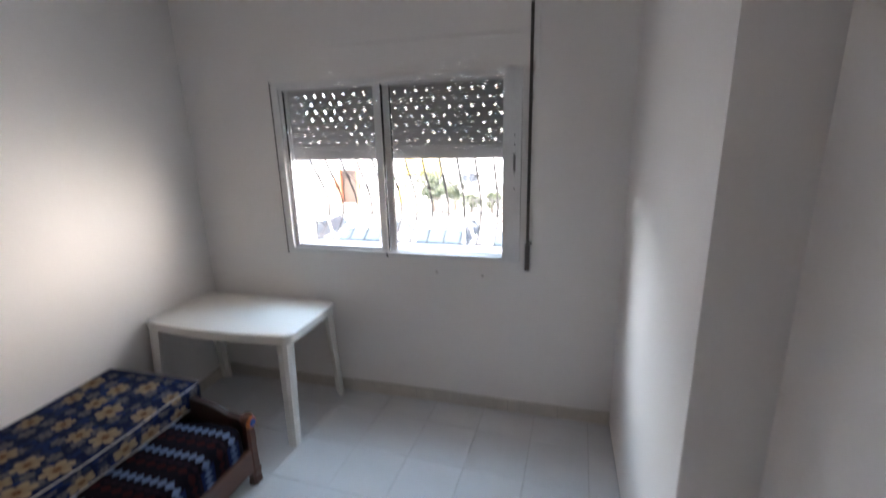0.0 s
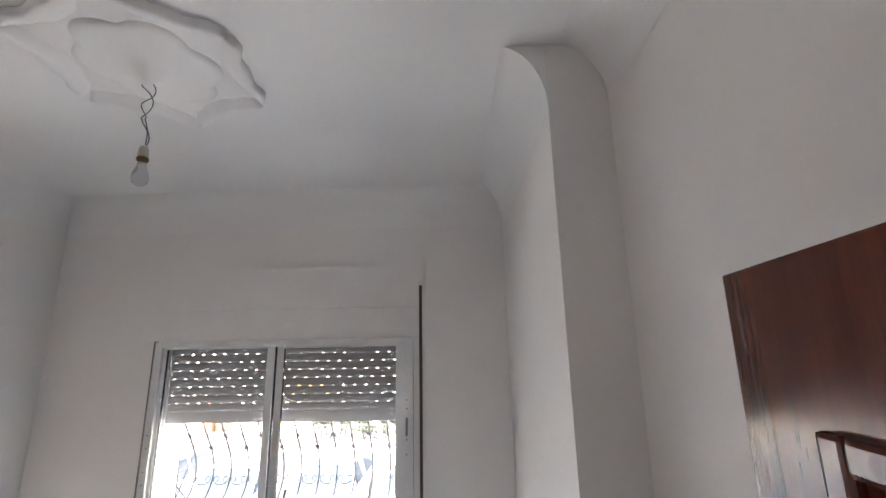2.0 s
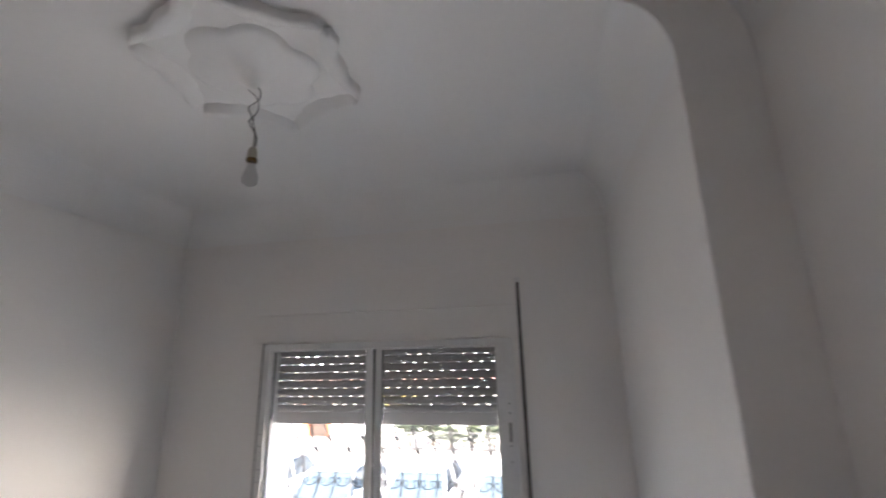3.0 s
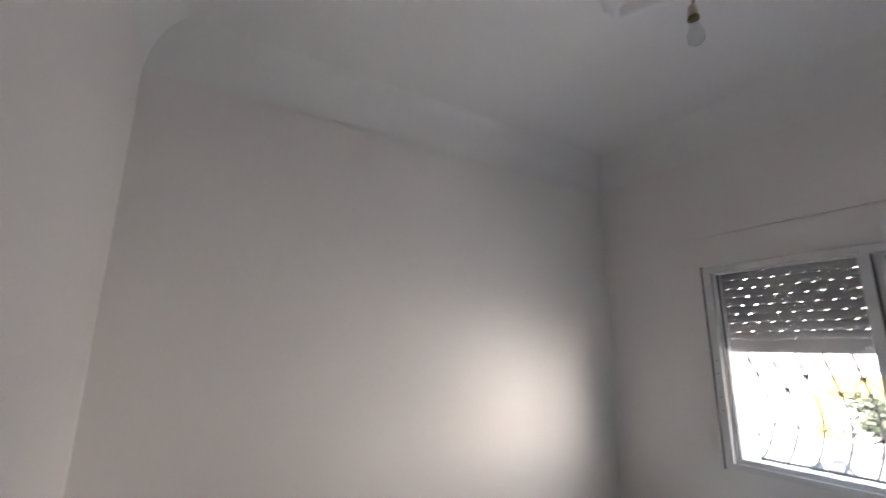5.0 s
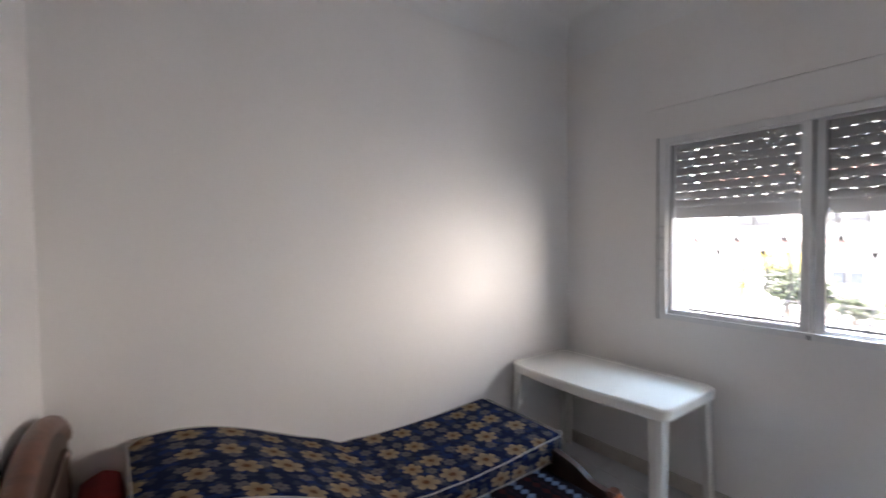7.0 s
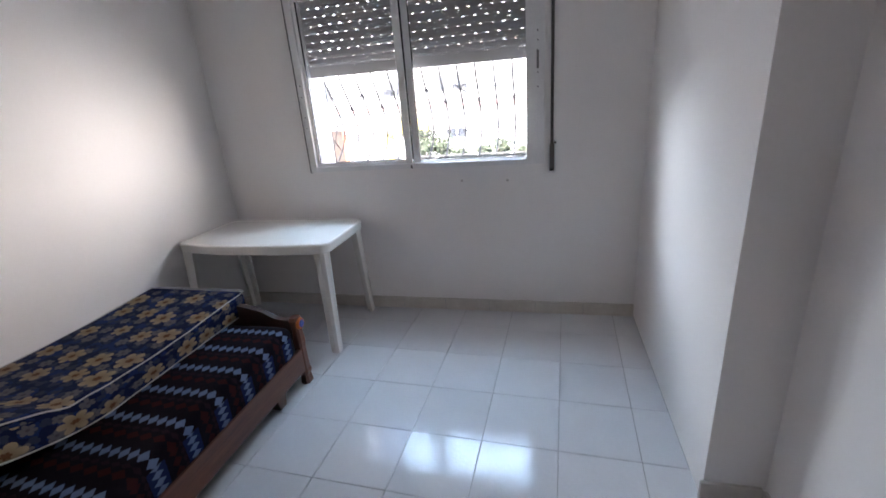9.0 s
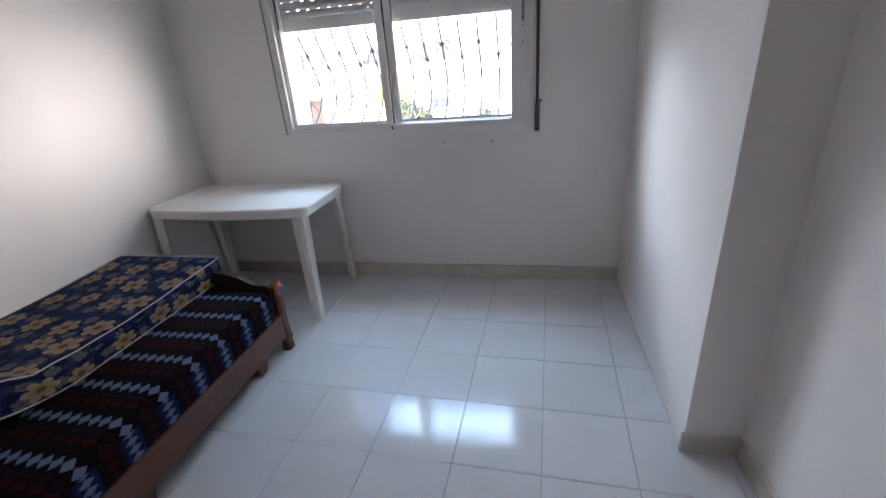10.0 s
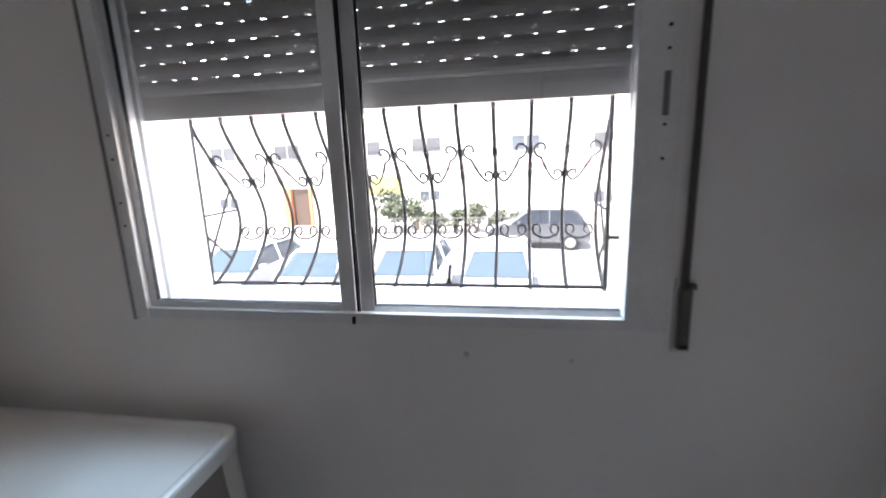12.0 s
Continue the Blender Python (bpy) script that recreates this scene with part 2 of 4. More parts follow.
CARDARK = mat("dark_car_glass", (0.03, 0.034, 0.04), 0.08, scale=1, bump=0.0, spec=0.3)
TYRE = mat("tyre_rubber", (0.02, 0.02, 0.02), 0.85, scale=30, bump=0.1)
LAMPC = mat("clear_headlight", (0.55, 0.57, 0.6), 0.1, 0.3, scale=10, bump=0.0)

# ---- building helpers ----
ORIGIN = {}


def thing(name, base, label, category, group=""):
    ob = new(name)
    ob.location = base
    ob.empty_display_size = 0.1
    ORIGIN[ob] = Vector(base)
    return tagged(ob, label, category, group)


def part(name, bm, material, parent=None, label="", smooth=False):
    """Link a bmesh, given in world metres, as one mesh object under its parent."""
    o = ORIGIN.get(parent, Vector((0, 0, 0)))
    bmesh.ops.translate(bm, verts=bm.verts, vec=-o)
    bmesh.ops.recalc_face_normals(bm, faces=bm.faces)
    me = bpy.data.meshes.new(name)
    bm.to_mesh(me)
    bm.free()
    me.materials.append(material)
    if smooth:
        for p in me.polygons:
            p.use_smooth = True
    ob = new(name, me)
    if parent:
        ob.parent = parent
    ORIGIN[ob] = o
    if label:
        tagged(ob, label)
    return ob


def box(bm, x0, x1, y0, y1, z0, z1, bev=0.0):
    vs = [bm.verts.new((x, y, z)) for x in (x0, x1) for y in (y0, y1) for z in (z0, z1)]
    fs = [bm.faces.new([vs[i] for i in q]) for q in ((0, 1, 3, 2), (4, 6, 7, 5), (0, 4, 5, 1), (2, 3, 7, 6), (0, 2, 6, 4), (1, 5, 7, 3))]
    bmesh.ops.recalc_face_normals(bm, faces=fs)
    if bev:
        es = list({e for f in fs for e in f.edges})
        bmesh.ops.bevel(bm, geom=es, offset=bev, segments=2, profile=0.6, affect="EDGES")
    return vs


def boxes(*args, bev=0.0):
    bm = bmesh.new()
    for a in args:
        box(bm, *a, bev=bev)
    return bm


def tube(bm, pts, r, sides=8, cap=True, closed=False):
    """A round bar swept along points; r is one radius or one a point."""
    pts = [Vector(p) for p in pts]
    rings = []
    side = None
    for i, p in enumerate(pts):
        d = (pts[min(i + 1, len(pts) - 1)] - pts[max(i - 1, 0)]).normalized()
        if side is None:
            side = d.orthogonal().normalized()
        side = (side - d * side.dot(d)).normalized()
        up = d.cross(side)
        rr = r[i] if isinstance(r, (list, tuple)) else r
        rings.append([bm.verts.new(p + rr * (math.cos(2 * math.pi * k / sides) * side + math.sin(2 * math.pi * k / sides) * up)) for k in range(sides)])
    for a, b in zip(rings, rings[1:]):
        for k in range(sides):
            bm.faces.new((a[k], a[(k + 1) % sides], b[(k + 1) % sides], b[k]))
    if cap:
        bm.faces.new(rings[0][::-1]), bm.faces.new(rings[-1])
    return bm


def lathe(bm, centre, prof, sides=20):
    """A turned shape from (radius, height) pairs round the vertical through centre."""
    c = Vector(centre)
    rings = [[bm.verts.new(c + Vector((r * math.cos(2 * math.pi * k / sides), r * math.sin(2 * math.pi * k / sides), z))) for k in range(sides)] for r, z in prof]
    for a, b in zip(rings, rings[1:]):
        for k in range(sides):
            bm.faces.new((a[k], a[(k + 1) % sides], b[(k + 1) % sides], b[k]))
    bm.faces.new(rings[0][::-1]), bm.faces.new(rings[-1])
    return bm


def prism(bm, outline, z0, z1):
    """Walls and lids over a flat outline of (x, y)."""
    lo = [bm.verts.new((x, y, z0)) for x, y in outline]
    hi = [bm.verts.new((x, y, z1)) for x, y in outline]
    n = len(lo)
    for i in range(n):
        bm.faces.new((lo[i], lo[(i + 1) % n], hi[(i + 1) % n], hi[i]))
    bm.faces.new(lo[::-1]), bm.faces.new(hi)
    return bm


def structure(name, bm, material, label, category, smooth=False):
    return tagged(part(name, bm, material, smooth=smooth), label, category, kind="structure")


# ---- room shell ----
XL, XA, XR, YB, YC, H = -0.22, 2.685, 2.885, -2.98, -1.42, 3.10
WX0, WX1, WZ0, WZ1, WT = 0.52, 2.05, 1.055, 2.16, 0.32
DX0, DX1, DZ = 1.93, 2.76, 2.20

structure("wall_window", boxes((XL - 0.25, WX0, 0, WT, -0.06, H + 0.05), (WX1, XR + 0.25, 0, WT, -0.06, H + 0.05), (WX0, WX1, 0, WT, -0.06, WZ0), (WX0, WX1, 0, WT, WZ1, H + 0.05)), PLASTER, "white painted plaster wall with a window opening", "wall")
structure("wall_left", boxes((XL - 0.25, XL, YB - 0.2, 0, -0.06, H + 0.05)), PLASTER, "plain white painted plaster wall beside the bed", "wall")
structure("wall_alcove", boxes((XA, XR + 0.25, YC, 0, -0.06, H + 0.05), bev=0.0), PLASTER, "white plaster wall ending in a pillar corner", "wall")
structure("wall_right", boxes((XR, XR + 0.25, YB - 0.2, YC, -0.06, H + 0.05)), PLASTER, "white plaster wall behind the open door", "wall")
structure("wall_back", boxes((XL, DX0, YB - 0.2, YB, -0.06, H + 0.05), (DX1, XR, YB - 0.2, YB, -0.06, H + 0.05), (DX0, DX1, YB - 0.2, YB, DZ, H + 0.05)), PLASTER, "white plaster wall with the doorway", "wall")
structure("ceiling", boxes((XL - 0.25, XR + 0.25, YB - 0.2, WT, H, H + 0.2)), CEIL, "white painted plaster ceiling", "ceiling")
structure("floor", boxes((XL - 0.25, XR + 0.25, YB - 1.7, 0.0, -0.2, -0.006)), GROUT, "grouted bed under pale glazed floor tiles", "floor")
# hallway that closes the place behind the doorway
structure("wall_hall", boxes((0.9, 1.0, YB - 1.6, YB - 0.2, -0.2, 2.7), (3.5, 3.6, YB - 1.6, YB - 0.2, -0.2, 2.7), (0.9, 3.6, YB - 1.7, YB - 1.6, -0.2, 2.7), (1.0, 3.5, YB - 1.6, YB - 0.2, 2.6, 2.7)), PLASTER, "plain white hallway walls behind the doorway", "wall")
structure("floor_hall", boxes((0.9, 3.6, YB - 1.6, YB - 0.2, -0.006, 0.0)), TILE, "pale tiled hallway floor", "floor")


def cove(bm, a, b, inward, drop=0.235, reach=0.15, steps=18):
    """A hollow cornice along the ceiling's edge from a to b; inward points into the room."""
    prof = [(0.0, -drop)]
    for i in range(steps + 1):
        t = i / steps
        turn = math.pi / 2 * t
        prof.append((reach * (0.9 * (1 - math.cos(turn)) + 0.1 * t), -drop + 0.005 + (drop - 0.005) * (0.9 * math.sin(turn) + 0.1 * t)))
    prof += [(reach, 0.02), (-0.02, 0.02), (-0.02, -drop)]
    ends = []
    for p in (a, b):
        ends.append([bm.verts.new((p[0] + inward[0] * r, p[1] + inward[1] * r, H + z)) for r, z in prof])
    n = len(prof)
    for i in range(n):
        bm.faces.new((ends[0][i], ends[0][(i + 1) % n], ends[1][(i + 1) % n], ends[1][i]))
    bm.faces.new(ends[0][::-1]), bm.faces.new(ends[1])


bm = bmesh.new()
cove(bm, (XL, YB), (XL, 0), (1, 0))
cove(bm, (XL, -0.001), (XA, -0.001), (0, -1))
cove(bm, (XA, YC + 0.001), (XA, 0), (-1, 0))
cove(bm, (XR, YB), (XR, YC), (-1, 0), 0.22, 0.15)
cove(bm, (XL, YB + 0.001), (XR, YB + 0.001), (0, 1))
structure("trim_cornice", bm, CEIL, "white hollow plaster cornice round the ceiling", "cornice", smooth=False)


def skirting(name, x0, x1, y0, y1, along_x):
    """Stone skirting made of single pieces with fine joints."""
    ob = structure(name, boxes((x0 + 0.001, x1 - 0.001, y0 + 0.002, y1 - 0.002, 0.0, 0.084)), GROUT, "beige marble skirting tiles along the wall", "baseboard")
    length = (x1 - x0) if along_x else (y1 - y0)
    n = max(1, round(length / 0.333))
    for i in range(n):
        a, b = i / n * length + 0.001, (i + 1) / n * length - 0.001
        bmp = bmesh.new()
        if along_x:
            box(bmp, x0 + a, x0 + b, y0 - 0.001, y1, 0.0, 0.087, bev=0.002)
        else:
            box(bmp, x0 - 0.001, x1 + 0.001, y0 + a, y0 + b, 0.0, 0.087, bev=0.002)
        part("skirting_tile", bmp, SKIRT, ob)


skirting("baseboard_window", XL, XA, -0.014, 0.0, True)
skirting("baseboard_pillar", XA - 0.012, XR - 0.012, YC - 0.014, YC, True)
skirting("baseboard_right", XR - 0.014, XR, YB, YC - 0.016, False)
skirting("baseboard_left", XL, XL + 0.014, YB, -0.016, False)
structure("trim_floor_border", boxes((XA - 0.002, XA + 0.01, YC + 0.14, -0.016, -0.002, 0.002)), GROUT, "dark open joint along the foot of the wall", "trim")

# ---- window ----
win = tagged(part("window_1", boxes((0.50, 0.5450, -0.030, 0.055, 1.05, 2.16), (2.0115, 2.10, -0.028, 0.055, 1.05, 2.16), (0.545, 2.0115, -0.028, -0.0125, 1.05, 1.082), (0.545, 2.0115, -0.0125, 0.055, 1.05, 1.066), (0.545, 2.0115, -0.028, 0.055, 2.122, 2.16), (1.995, 2.0115, -0.028, 0.012, 1.082, 2.122)), ALU), "white aluminium sliding window with two panes", "window", kind="structure")
part("frame_edge", boxes((0.492, 0.4995, -0.034, 0.0, 1.045, 2.165)), ALUEDGE, win, "grey worn metal edge of the frame")
part("sill", boxes((WX0, WX1, 0.056, WT + 0.03, WZ0 - 0.04, WZ0 - 0.012)), SKIRT, win)
for x0, x1, y0, y1, s0, s1, rail in ((0.5465, 1.243, -0.012, 0.008, 0.02, 0.045, 0.036), (1.2475, 2.0105, 0.018, 0.038, 0.042, 0.016, 0.022)):
    z0, z1 = 1.0675, 2.1205
    sash = part("sash", boxes((x0, x0 + s0, y0, y1, z0, z1), (x1 - s1, x1, y0, y1, z0, z1), (x0 + s0, x1 - s1, y0, y1, z0, z0 + rail), (x0 + s0, x1 - s1, y0, y1, z1 - 0.008, z1), bev=0.002), ALU, win)
    pane = part("pane", boxes((x0 + s0 - 0.004, x1 - s1 + 0.004, (y0 + y1) / 2 - 0.002, (y0 + y1) / 2 + 0.002, z0 + rail - 0.004, z1 - 0.005)), PANE, sash)
    pane.visible_shadow = False
    part("gasket", boxes((x0 + s0, x0 + s0 + 0.004, y0 + 0.003, y1 - 0.003, z0 + rail, z1 - 0.009), (x0 + s0 + 0.004, x1 - s1, y0 + 0.003, y1 - 0.003, z0 + rail, z0 + rail + 0.003)), RUBBER, sash)
part("meeting_seal", boxes((1.2435, 1.2485, -0.004, 0.0165, 1.0675, 2.12)), RUBBER, win, "black rubber seal between the sashes")
part("stop", boxes((1.236, 1.246, -0.033, -0.029, 1.05, 1.072)), RUBBER, win)
part("latch", boxes((2.055, 2.068, -0.036, -0.029, 1.60, 1.70), bev=0.002), ALUEDGE, win, "small grey latch on the jamb")
for z in (1.50, 1.58, 1.75, 1.80):
    bm = bmesh.new()
    tube(bm, ((2.062, -0.027, z), (2.062, -0.031, z)), 0.004, 8)
    part("screw", bm, RUBBER, win)
for z in (1.35, 1.42, 1.55, 1.62):
    bm = bmesh.new()
    tube(bm, ((0.522, -0.029, z), (0.522, -0.033, z)), 0.0035, 8)
    part("screw", bm, RUBBER, win)
part("guide_rail", boxes((WX0, WX0 + 0.028, 0.07, 0.115, WZ0 + 0.005, WZ1), bev=0.002), ALU, win)
part("guide_rail", boxes((WX1 - 0.028, WX1, 0.07, 0.115, WZ0 + 0.005, WZ1), bev=0.002), ALU, win)
structure("trim_shutter_box", boxes((0.40, 2.185, -0.010, 0.0, 2.352, 2.61), (0.40, 2.185, -0.008, 0.0, 2.165, 2.348), bev=0.0015), PLASTER, "white painted cover panels of the shutter box", "trim")

shutter = thing("roller_shutter", (1.285, 0.09, 1.67), "half-lowered grey plastic roller shutter with light slots", "shutter")
SX0, SX1, SP = WX0 + 0.012, WX1 - 0.012, 0.0495
part("bottom_bar", boxes((SX0, SX1, 0.084, 0.098, 1.668, 1.702), (SX0, SX1, 0.0865, 0.096, 1.699, 1.7365)), SLAT, shutter)


def slat_mesh(shift):
    """One bowed slat with its hooked upper edge, which is pierced by short slots."""
    bms = bmesh.new()
    prof = [(0.0, 0.0), (-0.004, 0.010), (-0.005, 0.021), (-0.004, 0.034), (0.0, 0.0452)]
    rows = []
    for dy in (0.0, 0.008):
        rows.append([[bms.verts.new((x, (y if dy == 0 else 0.006 - y * 0.4), z)) for y, z in prof] for x in (SX0, SX1)])
    fr, bk = rows
    for i in range(4):
        bms.faces.new((fr[0][i], fr[1][i], fr[1][i + 1], fr[0][i + 1]))
        bms.faces.new((bk[0][i], bk[1][i], bk[1][i + 1], bk[0][i + 1]))
    bms.faces.new((fr[0][0], fr[1][0], bk[1][0], bk[0][0])), bms.faces.new((fr[0][4], fr[1][4], bk[1][4], bk[0][4]))
    for e in (0, 1):
        bms.faces.new(fr[e] + bk[e][::-1])
    x = SX0 + shift
    last = SX0
    while x < SX1:
        box(bms, last, min(x, SX1), 0.001, 0.005, 0.0451, 0.0496)
        last = x + 0.017
        x += 0.070
    box(bms, min(last, SX1 - 0.001), SX1, 0.001, 0.005, 0.0451, 0.0496)
    bmesh.ops.recalc_face_normals(bms, faces=bms.faces)
    me = bpy.data.meshes.new("slat")
    bms.to_mesh(me)
    bms.free()
    me.materials.append(SLAT)
    return me


slat_a, slat_b = slat_mesh(0.030), slat_mesh(0.062)
for i in range(9):
    s = new("slat", slat_a if i % 2 else slat_b)
    s.parent = shutter
    s.location = Vector((0, 0.088, 1.736 + i * SP)) - Vector((1.285, 0.09, 1.67))

strap = thing("shutter_strap", (2.145, -0.012, 1.0), "dark woven shutter strap with a brown winder box", "shutter strap")
part("strap", boxes((2.136, 2.154, -0.012, -0.009, 1.16, 2.49)), STRAP, strap)
part("strap_return", boxes((2.139, 2.151, -0.006, -0.003, 1.16, 2.49)), STRAP, strap)
part("winder_plate", boxes((2.122, 2.170, -0.005, 0.0, 0.985, 1.19), bev=0.002), ALU, strap, "pale plate behind the winder")
part("winder_box", boxes((2.131, 2.160, -0.028, -0.005, 1.0, 1.165), bev=0.005), WINDER, strap)
part("winder_slot", boxes((2.136, 2.155, -0.030, -0.0285, 1.004, 1.016)), RUBBER, strap)
part("guide_clip", boxes((2.156, 2.170, -0.022, -0.005, 1.165, 1.18), bev=0.002), WINDER, strap)
part("top_roller", boxes((2.130, 2.160, -0.02, 0.0, 2.485, 2.515), bev=0.004), ALU, strap)

# filled screw holes under the window
FILLER = mat("grey_filler", (0.60, 0.56, 0.53), 0.8, scale=40, bump=0.2)
for x, z in ((1.868, 0.945), (1.568, 0.952)):
    bm = bmesh.new()
    tube(bm, ((x, -0.0002, z), (x, -0.002, z)), [0.009, 0.007], 12)
    part("filled_hole", bm, FILLER, bpy.data.objects["wall_window"], "small greyish filled screw hole")

# ---- window grille ----
grille = thing("window_grille", (1.28, 0.36, 1.05), "black wrought iron belly grille with scrolls outside the window", "window grille")
GY, GZ0, GZ1 = 0.325, 1.05, 2.15


def belly(z):
    """How far the bars stand out at height z."""
    t = (z - GZ0) / 0.62
    return GY + (0.215 * math.sin(math.pi * min(max(t, 0), 1) ** 0.72) ** 1.25 if t < 1 else 0.0)


zs = [GZ0 + 0.62 * i / 16 for i in range(17)] + [1.9, GZ1]
GX0, GX1, GN = 0.517, 2.012, 12
bars = [GX0 + (GX1 - GX0) * i / GN for i in range(GN + 1)]
for x in bars:
    bm = bmesh.new()
    tube(bm, [(x, belly(z), z) for z in zs], 0.0070, 8)
    part("bar", bm, IRON, grille)
for x in (GX0, GX1):
    bm = bmesh.new()
    tube(bm, ((x, GY - 0.006, GZ0 - 0.03), (x, GY - 0.006, GZ1)), 0.008, 6)
    part("side_post", bm, IRON, grille)
    for z0, z1 in ((1.16, 1.42), (1.25, 1.13), (1.33, 1.33)):
        bm = bmesh.new()
        tube(bm, ((x, GY, z0), (x, belly(z1), z1)), 0.0045, 6)
        part("side_brace", bm, IRON, grille)
    bm = bmesh.new()
    s = -1 if x < 1 else 1
    tube(bm, ((x, GY - 0.006, 1.24), (x + s * 0.05, GY - 0.006, 1.24)), 0.007, 6)
    part("wall_lug", bm, IRON, grille)
bm = bmesh.new()
tube(bm, ((GX0, GY, GZ0 + 0.014), (GX1, GY, GZ0 + 0.014)), 0.008, 6)
part("bottom_rail", bm, IRON, grille)
for x in (0.77, 1.78):
    bm = bmesh.new()
    tube(bm, ((x, GY, GZ0), (x, GY, GZ0 - 0.007)), 0.007, 6)
    part("foot", bm, IRON, grille)


def curl(cx, cz, big, turns):
    """A flat spiral, from its eye out to its lowest point."""
    n = 16
    return [(cx + (0.25 + 0.75 * k / n) * big * math.cos(-math.pi / 2 - turns * (1 - k / n)), cz + (0.25 + 0.75 * k / n) * big * math.sin(-math.pi / 2 - turns * (1 - k / n))) for k in range(n + 1)]


mid = (GX1 - GX0) / GN
for i in range(1, GN, 2):
    for s in (-1, 1):
        low = curl(0.030, 1.450, 0.024, 5.4)
        high = [(mid - 0.038 - x, z) for x, z in curl(0.0, 1.540, 0.031, 5.4)[::-1]]
        arm = [(low[-1][0] + (high[0][0] - low[-1][0]) * k / 8, low[-1][1] + (high[0][1] - low[-1][1]) * (k / 8) ** 1.6) for k in range(1, 8)]
        bm = bmesh.new()
        tube(bm, [(bars[i] + s * x, belly(z) - 0.004, z) for x, z in low + arm + high], 0.0042, 5)
        part("scroll", bm, IRON, grille)
    for z in (1.452, 1.535):
        for x in (bars[i], bars[i - 1]):
            bm = bmesh.new()
            tube(bm, ((x, belly(z - 0.012), z - 0.012), (x, belly(z + 0.012), z + 0.012)), 0.0095, 8)
            part("collar", bm, IRON, grille)
for i in range(GN):
    bm = bmesh.new()
    a, b = bars[i], bars[i + 1]
    pts = []
    for k in range(17):
        ang = math.pi * 1.0 + (math.pi) * k / 16
        pts.append(((a + b) / 2 + mid * 0.40 * math.cos(ang), 1.235 + 0.032 * math.sin(ang)))
    curl_l = [(pts[0][0] + 0.016 - 0.016 * math.cos(t), pts[0][1] + 0.018 * math.sin(t)) for t in (4.4, 3.7, 3.0, 2.3, 1.6, 0.8)]
    curl_r = [((a + b) - x, z) for x, z in curl_l[::-1]]
    tube(bm, [(x, belly(z) - 0.004, z) for x, z in curl_l + pts + curl_r], 0.0043, 5)
    part("lower_scroll", bm, IRON, grille)

# ---- door ----
door = tagged(part("door_1", boxes((2.738, 2.776, -2.950, -2.104, 0.012, 2.182), bev=0.003), DOORWOOD), "red-brown varnished wooden door standing open against the wall", "door", kind="structure")
for z0, z1 in ((0.24, 0.95), (1.10, 2.005)):
    y0, y1 = -2.78, -2.26
    part("panel_moulding", boxes((2.722, 2.7385, y0, y0 + 0.035, z0, z1), (2.722, 2.7385, y1 - 0.035, y1, z0, z1), (2.722, 2.7385, y0 + 0.035, y1 - 0.035, z0, z0 + 0.035), (2.722, 2.7385, y0 + 0.035, y1 - 0.035, z1 - 0.035, z1), bev=0.006), DOORWOOD, door)
    part("raised_panel", boxes((2.727, 2.7385, y0 + 0.07, y1 - 0.07, z0 + 0.07, z1 - 0.07), bev=0.005), DOORWOOD, door)
bm = bmesh.new()
tube(bm, ((2.737, -2.15, 1.02), (2.70, -2.15, 1.02), (2.69, -2.16, 1.02), (2.69, -2.26, 1.02)), 0.008, 8)
part("handle", bm, STEEL, door, "steel lever handle", smooth=True)
part("handle_plate", boxes((2.732, 2.7375, -2.17, -2.13, 0.92, 1.10), bev=0.002), STEEL, door)
PIVOT = Vector((2.757, -2.104, 0))
door.matrix_world = Matrix.Translation(PIVOT) @ pose(0, 0, 0, 0, 0, -6) @ Matrix.Translation(-PIVOT)
structure("trim_door_frame", boxes((DX0 - 0.002, DX0 + 0.03, YB - 0.2, YB + 0.012, 0, DZ), (DX1 - 0.03, DX1 + 0.002, YB - 0.2, YB + 0.012, 0, DZ), (DX0 + 0.03, DX1 - 0.03, YB - 0.2, YB + 0.012, DZ - 0.03, DZ + 0.002), bev=0.003), DOORWOOD, "red-brown varnished wooden door frame", "door frame")

# ---- ceiling medallion and lamp ----
RX, RY = 1.288, -1.385
med = thing("ceiling_medallion", (RX, RY, H), "white plaster ceiling medallion with six curved ribs", "ceiling medallion")
for k in range(6):
    a0, a1 = radians(-22 + 60 * k), radians(-22 + 60 * (k + 1))
    p, q = Vector((math.cos(a0), math.sin(a0), 0)) * 0.385, Vector((math.cos(a1), math.sin(a1), 0)) * 0.385
    inward = -(p + q).normalized()
    bm = bmesh.new()
    rows = []
    for i in range(17):
        t = i / 16
        c = p.lerp(q, 0.03 + 0.94 * t) + inward * 0.035 * (math.sin(math.pi * t) - 0.25 * abs(math.sin(3 * math.pi * t)))
        w = (0.024 + 0.010 * abs(math.cos(2 * math.pi * t))) * min(1.0, 0.35 + 4.5 * min(t, 1 - t))
        rows.append([bm.verts.new((RX + (c + inward * u * w).x, RY + (c + inward * u * w).y, H + z)) for u, z in ((-1.1, 0.003), (-1.04, -0.024), (-0.7, -0.034), (0.3, -0.026), (1.6, 0.003))])
    for r0, r1 in zip(rows, rows[1:]):
        for j in range(4):
            bm.faces.new((r0[j], r0[j + 1], r1[j + 1], r1[j]))
    bm.faces.new(rows[0]), bm.faces.new(rows[-1][::-1])
    part("rib", bm, CEIL, med, smooth=True)
bm = bmesh.new()
NS = 72
rings = []
